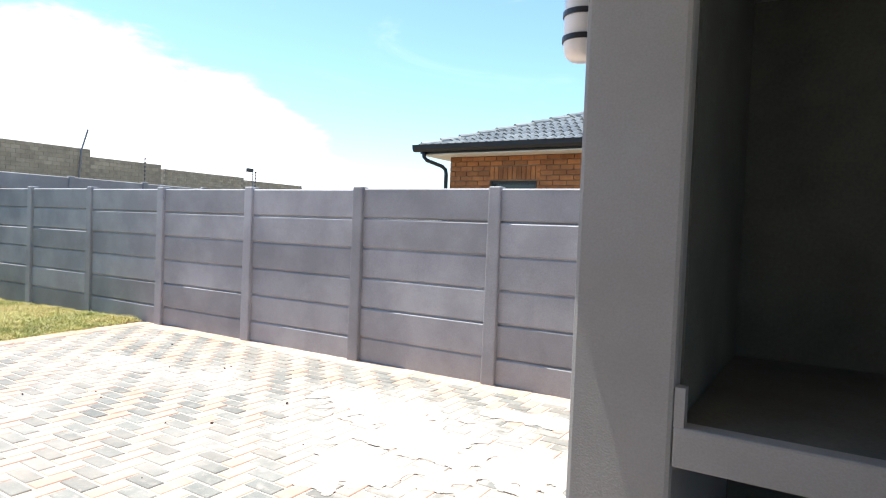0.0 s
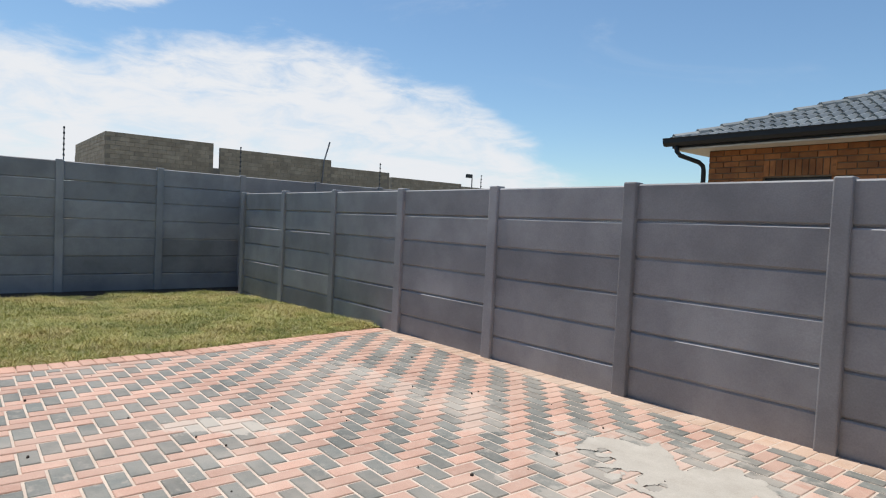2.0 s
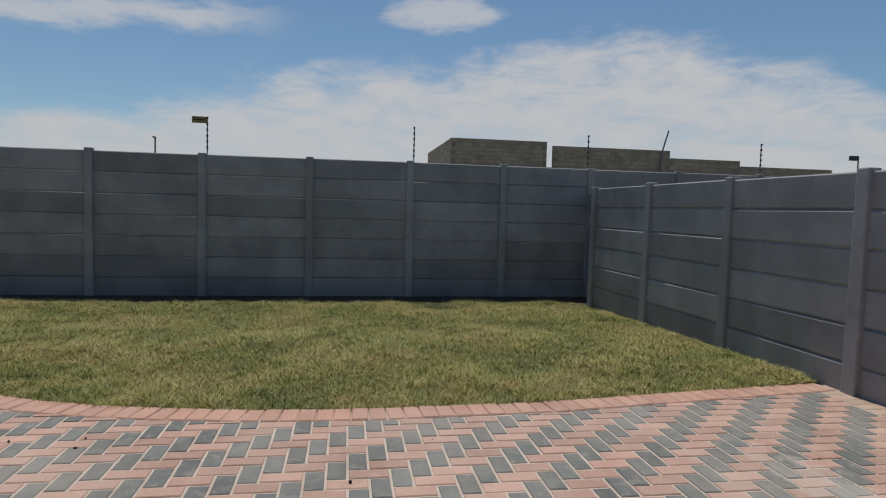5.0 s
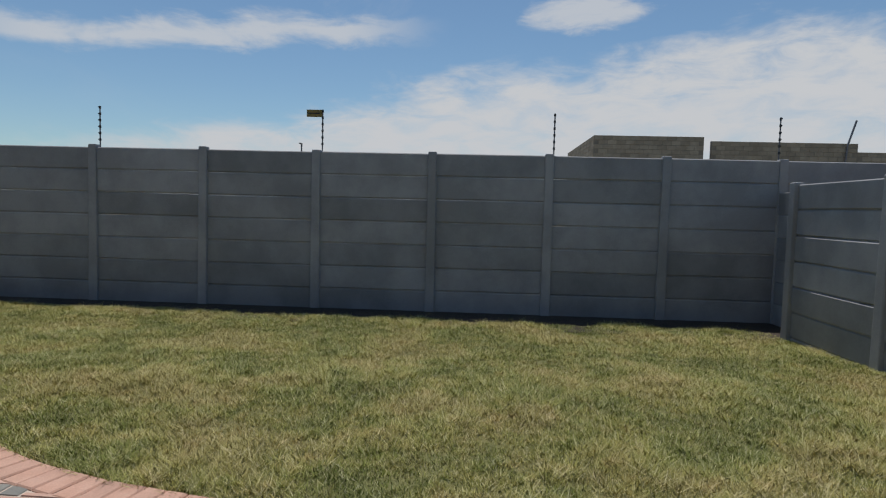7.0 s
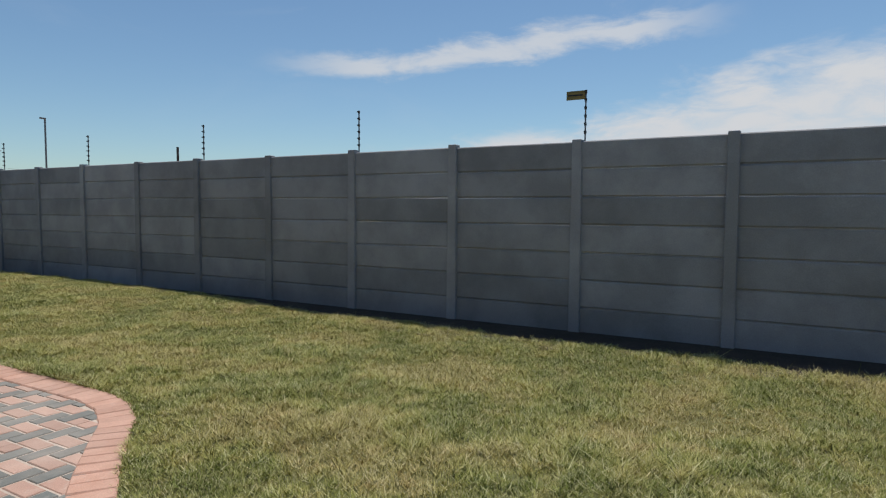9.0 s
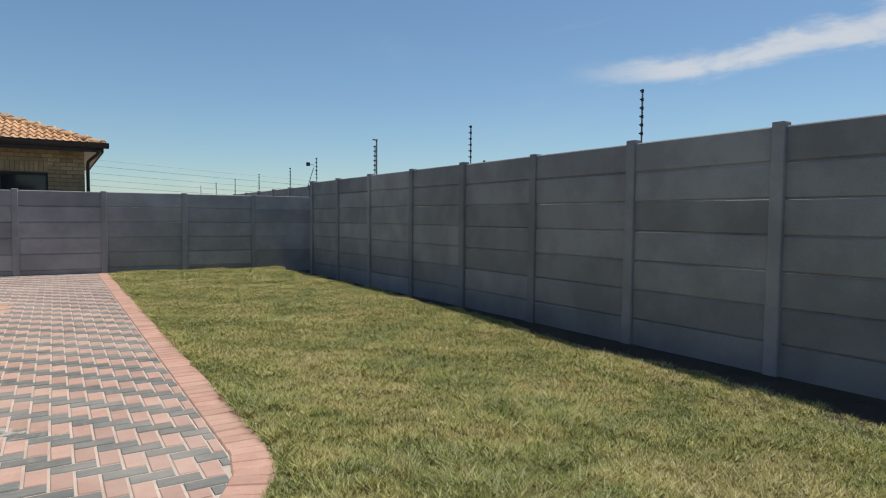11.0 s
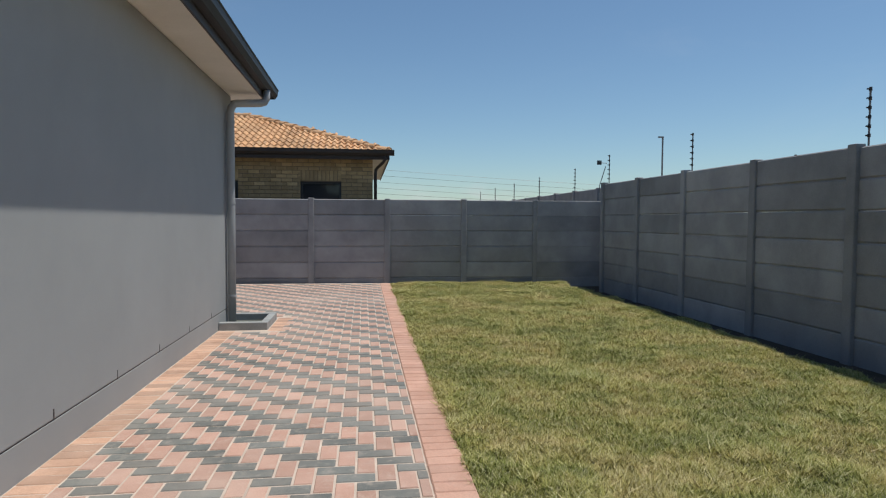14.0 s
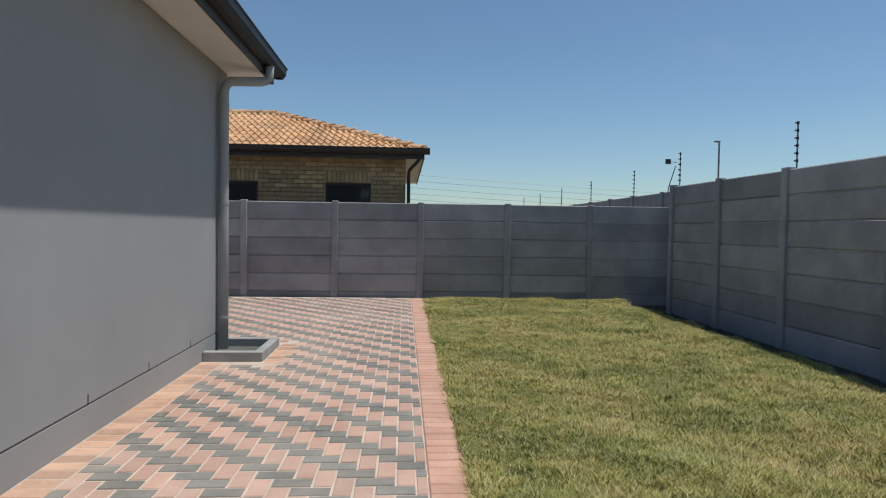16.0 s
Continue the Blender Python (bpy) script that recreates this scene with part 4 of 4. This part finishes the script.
for name, dest, dims, mat, mat_all, label in (("paver", flat, (0.2, 0.1), PAVE_GREY, PAVE_GREY_ALL, "charcoal"), ("paver", upright, (0.1, 0.2), PAVE_PINK, PAVE_PINK_ALL, "terracotta")):
    dest.sort(key=near)
    pieces(name, piece_mesh(name, dims[0] - JOINT, dims[1] - JOINT, 0.05, mat, 0.004), dest, bedding, 150, mat_all, label + "_paver_field")

edging = thing("lawn_edging", "header course of terracotta bricks edging the lawn", "edging", kind="structure")
eb, y = [], RIGHT_Y - 0.07
while y > END_Y + 0.08:
    slope_x = (lawn_edge(y + 0.1) - lawn_edge(y - 0.1)) / 0.2
    ang = math.degrees(math.atan(slope_x))
    eb.append(pose(lawn_edge(y) + 0.1 * math.cos(radians(ang)), y - 0.1 * math.sin(radians(ang)), -0.055 + random.uniform(-0.002, 0.002), random.uniform(-0.8, 0.8), random.uniform(-0.8, 0.8), -ang + random.uniform(-0.7, 0.7)))
    y -= 0.104 * math.cos(radians(ang))
pieces("edging_brick", piece_mesh("edging_brick", 0.2, 0.101, 0.06, PAVE_EDGE, 0.007), eb, edging)

border = thing("house_border", "course of ochre bricks along the house wall and gully", "edging", kind="structure")
hb = [pose(HOUSE_X - 0.102, y, -0.052 + random.uniform(-0.002, 0.002), random.uniform(-0.6, 0.6), random.uniform(-0.6, 0.6), random.uniform(-0.8, 0.8)) for y in np.arange(Y_NEAR - 0.06, -9.82, -0.106)]
hb += [pose(-7.155, y, -0.052, 0, 0, random.uniform(-0.8, 0.8)) for y in np.arange(-9.9, -10.8, -0.106)]
pieces("border_brick", piece_mesh("border_brick", 0.195, 0.1, 0.05, PAVE_OCHRE, 0.005), hb, border)
foot = thing("fence_border", "course of terracotta bricks along the foot of the fence", "edging", kind="structure")
fb = [pose(x, fence_y(x) - 0.124, -0.052 + random.uniform(-0.002, 0.002), random.uniform(-0.6, 0.6), random.uniform(-0.6, 0.6), random.uniform(-0.8, 0.8)) for x in np.arange(-7.3, 3.9, 0.106)]
pieces("border_brick", piece_mesh("border_brick", 0.1, 0.195, 0.05, PAVE_FOOT, 0.005), fb, foot)
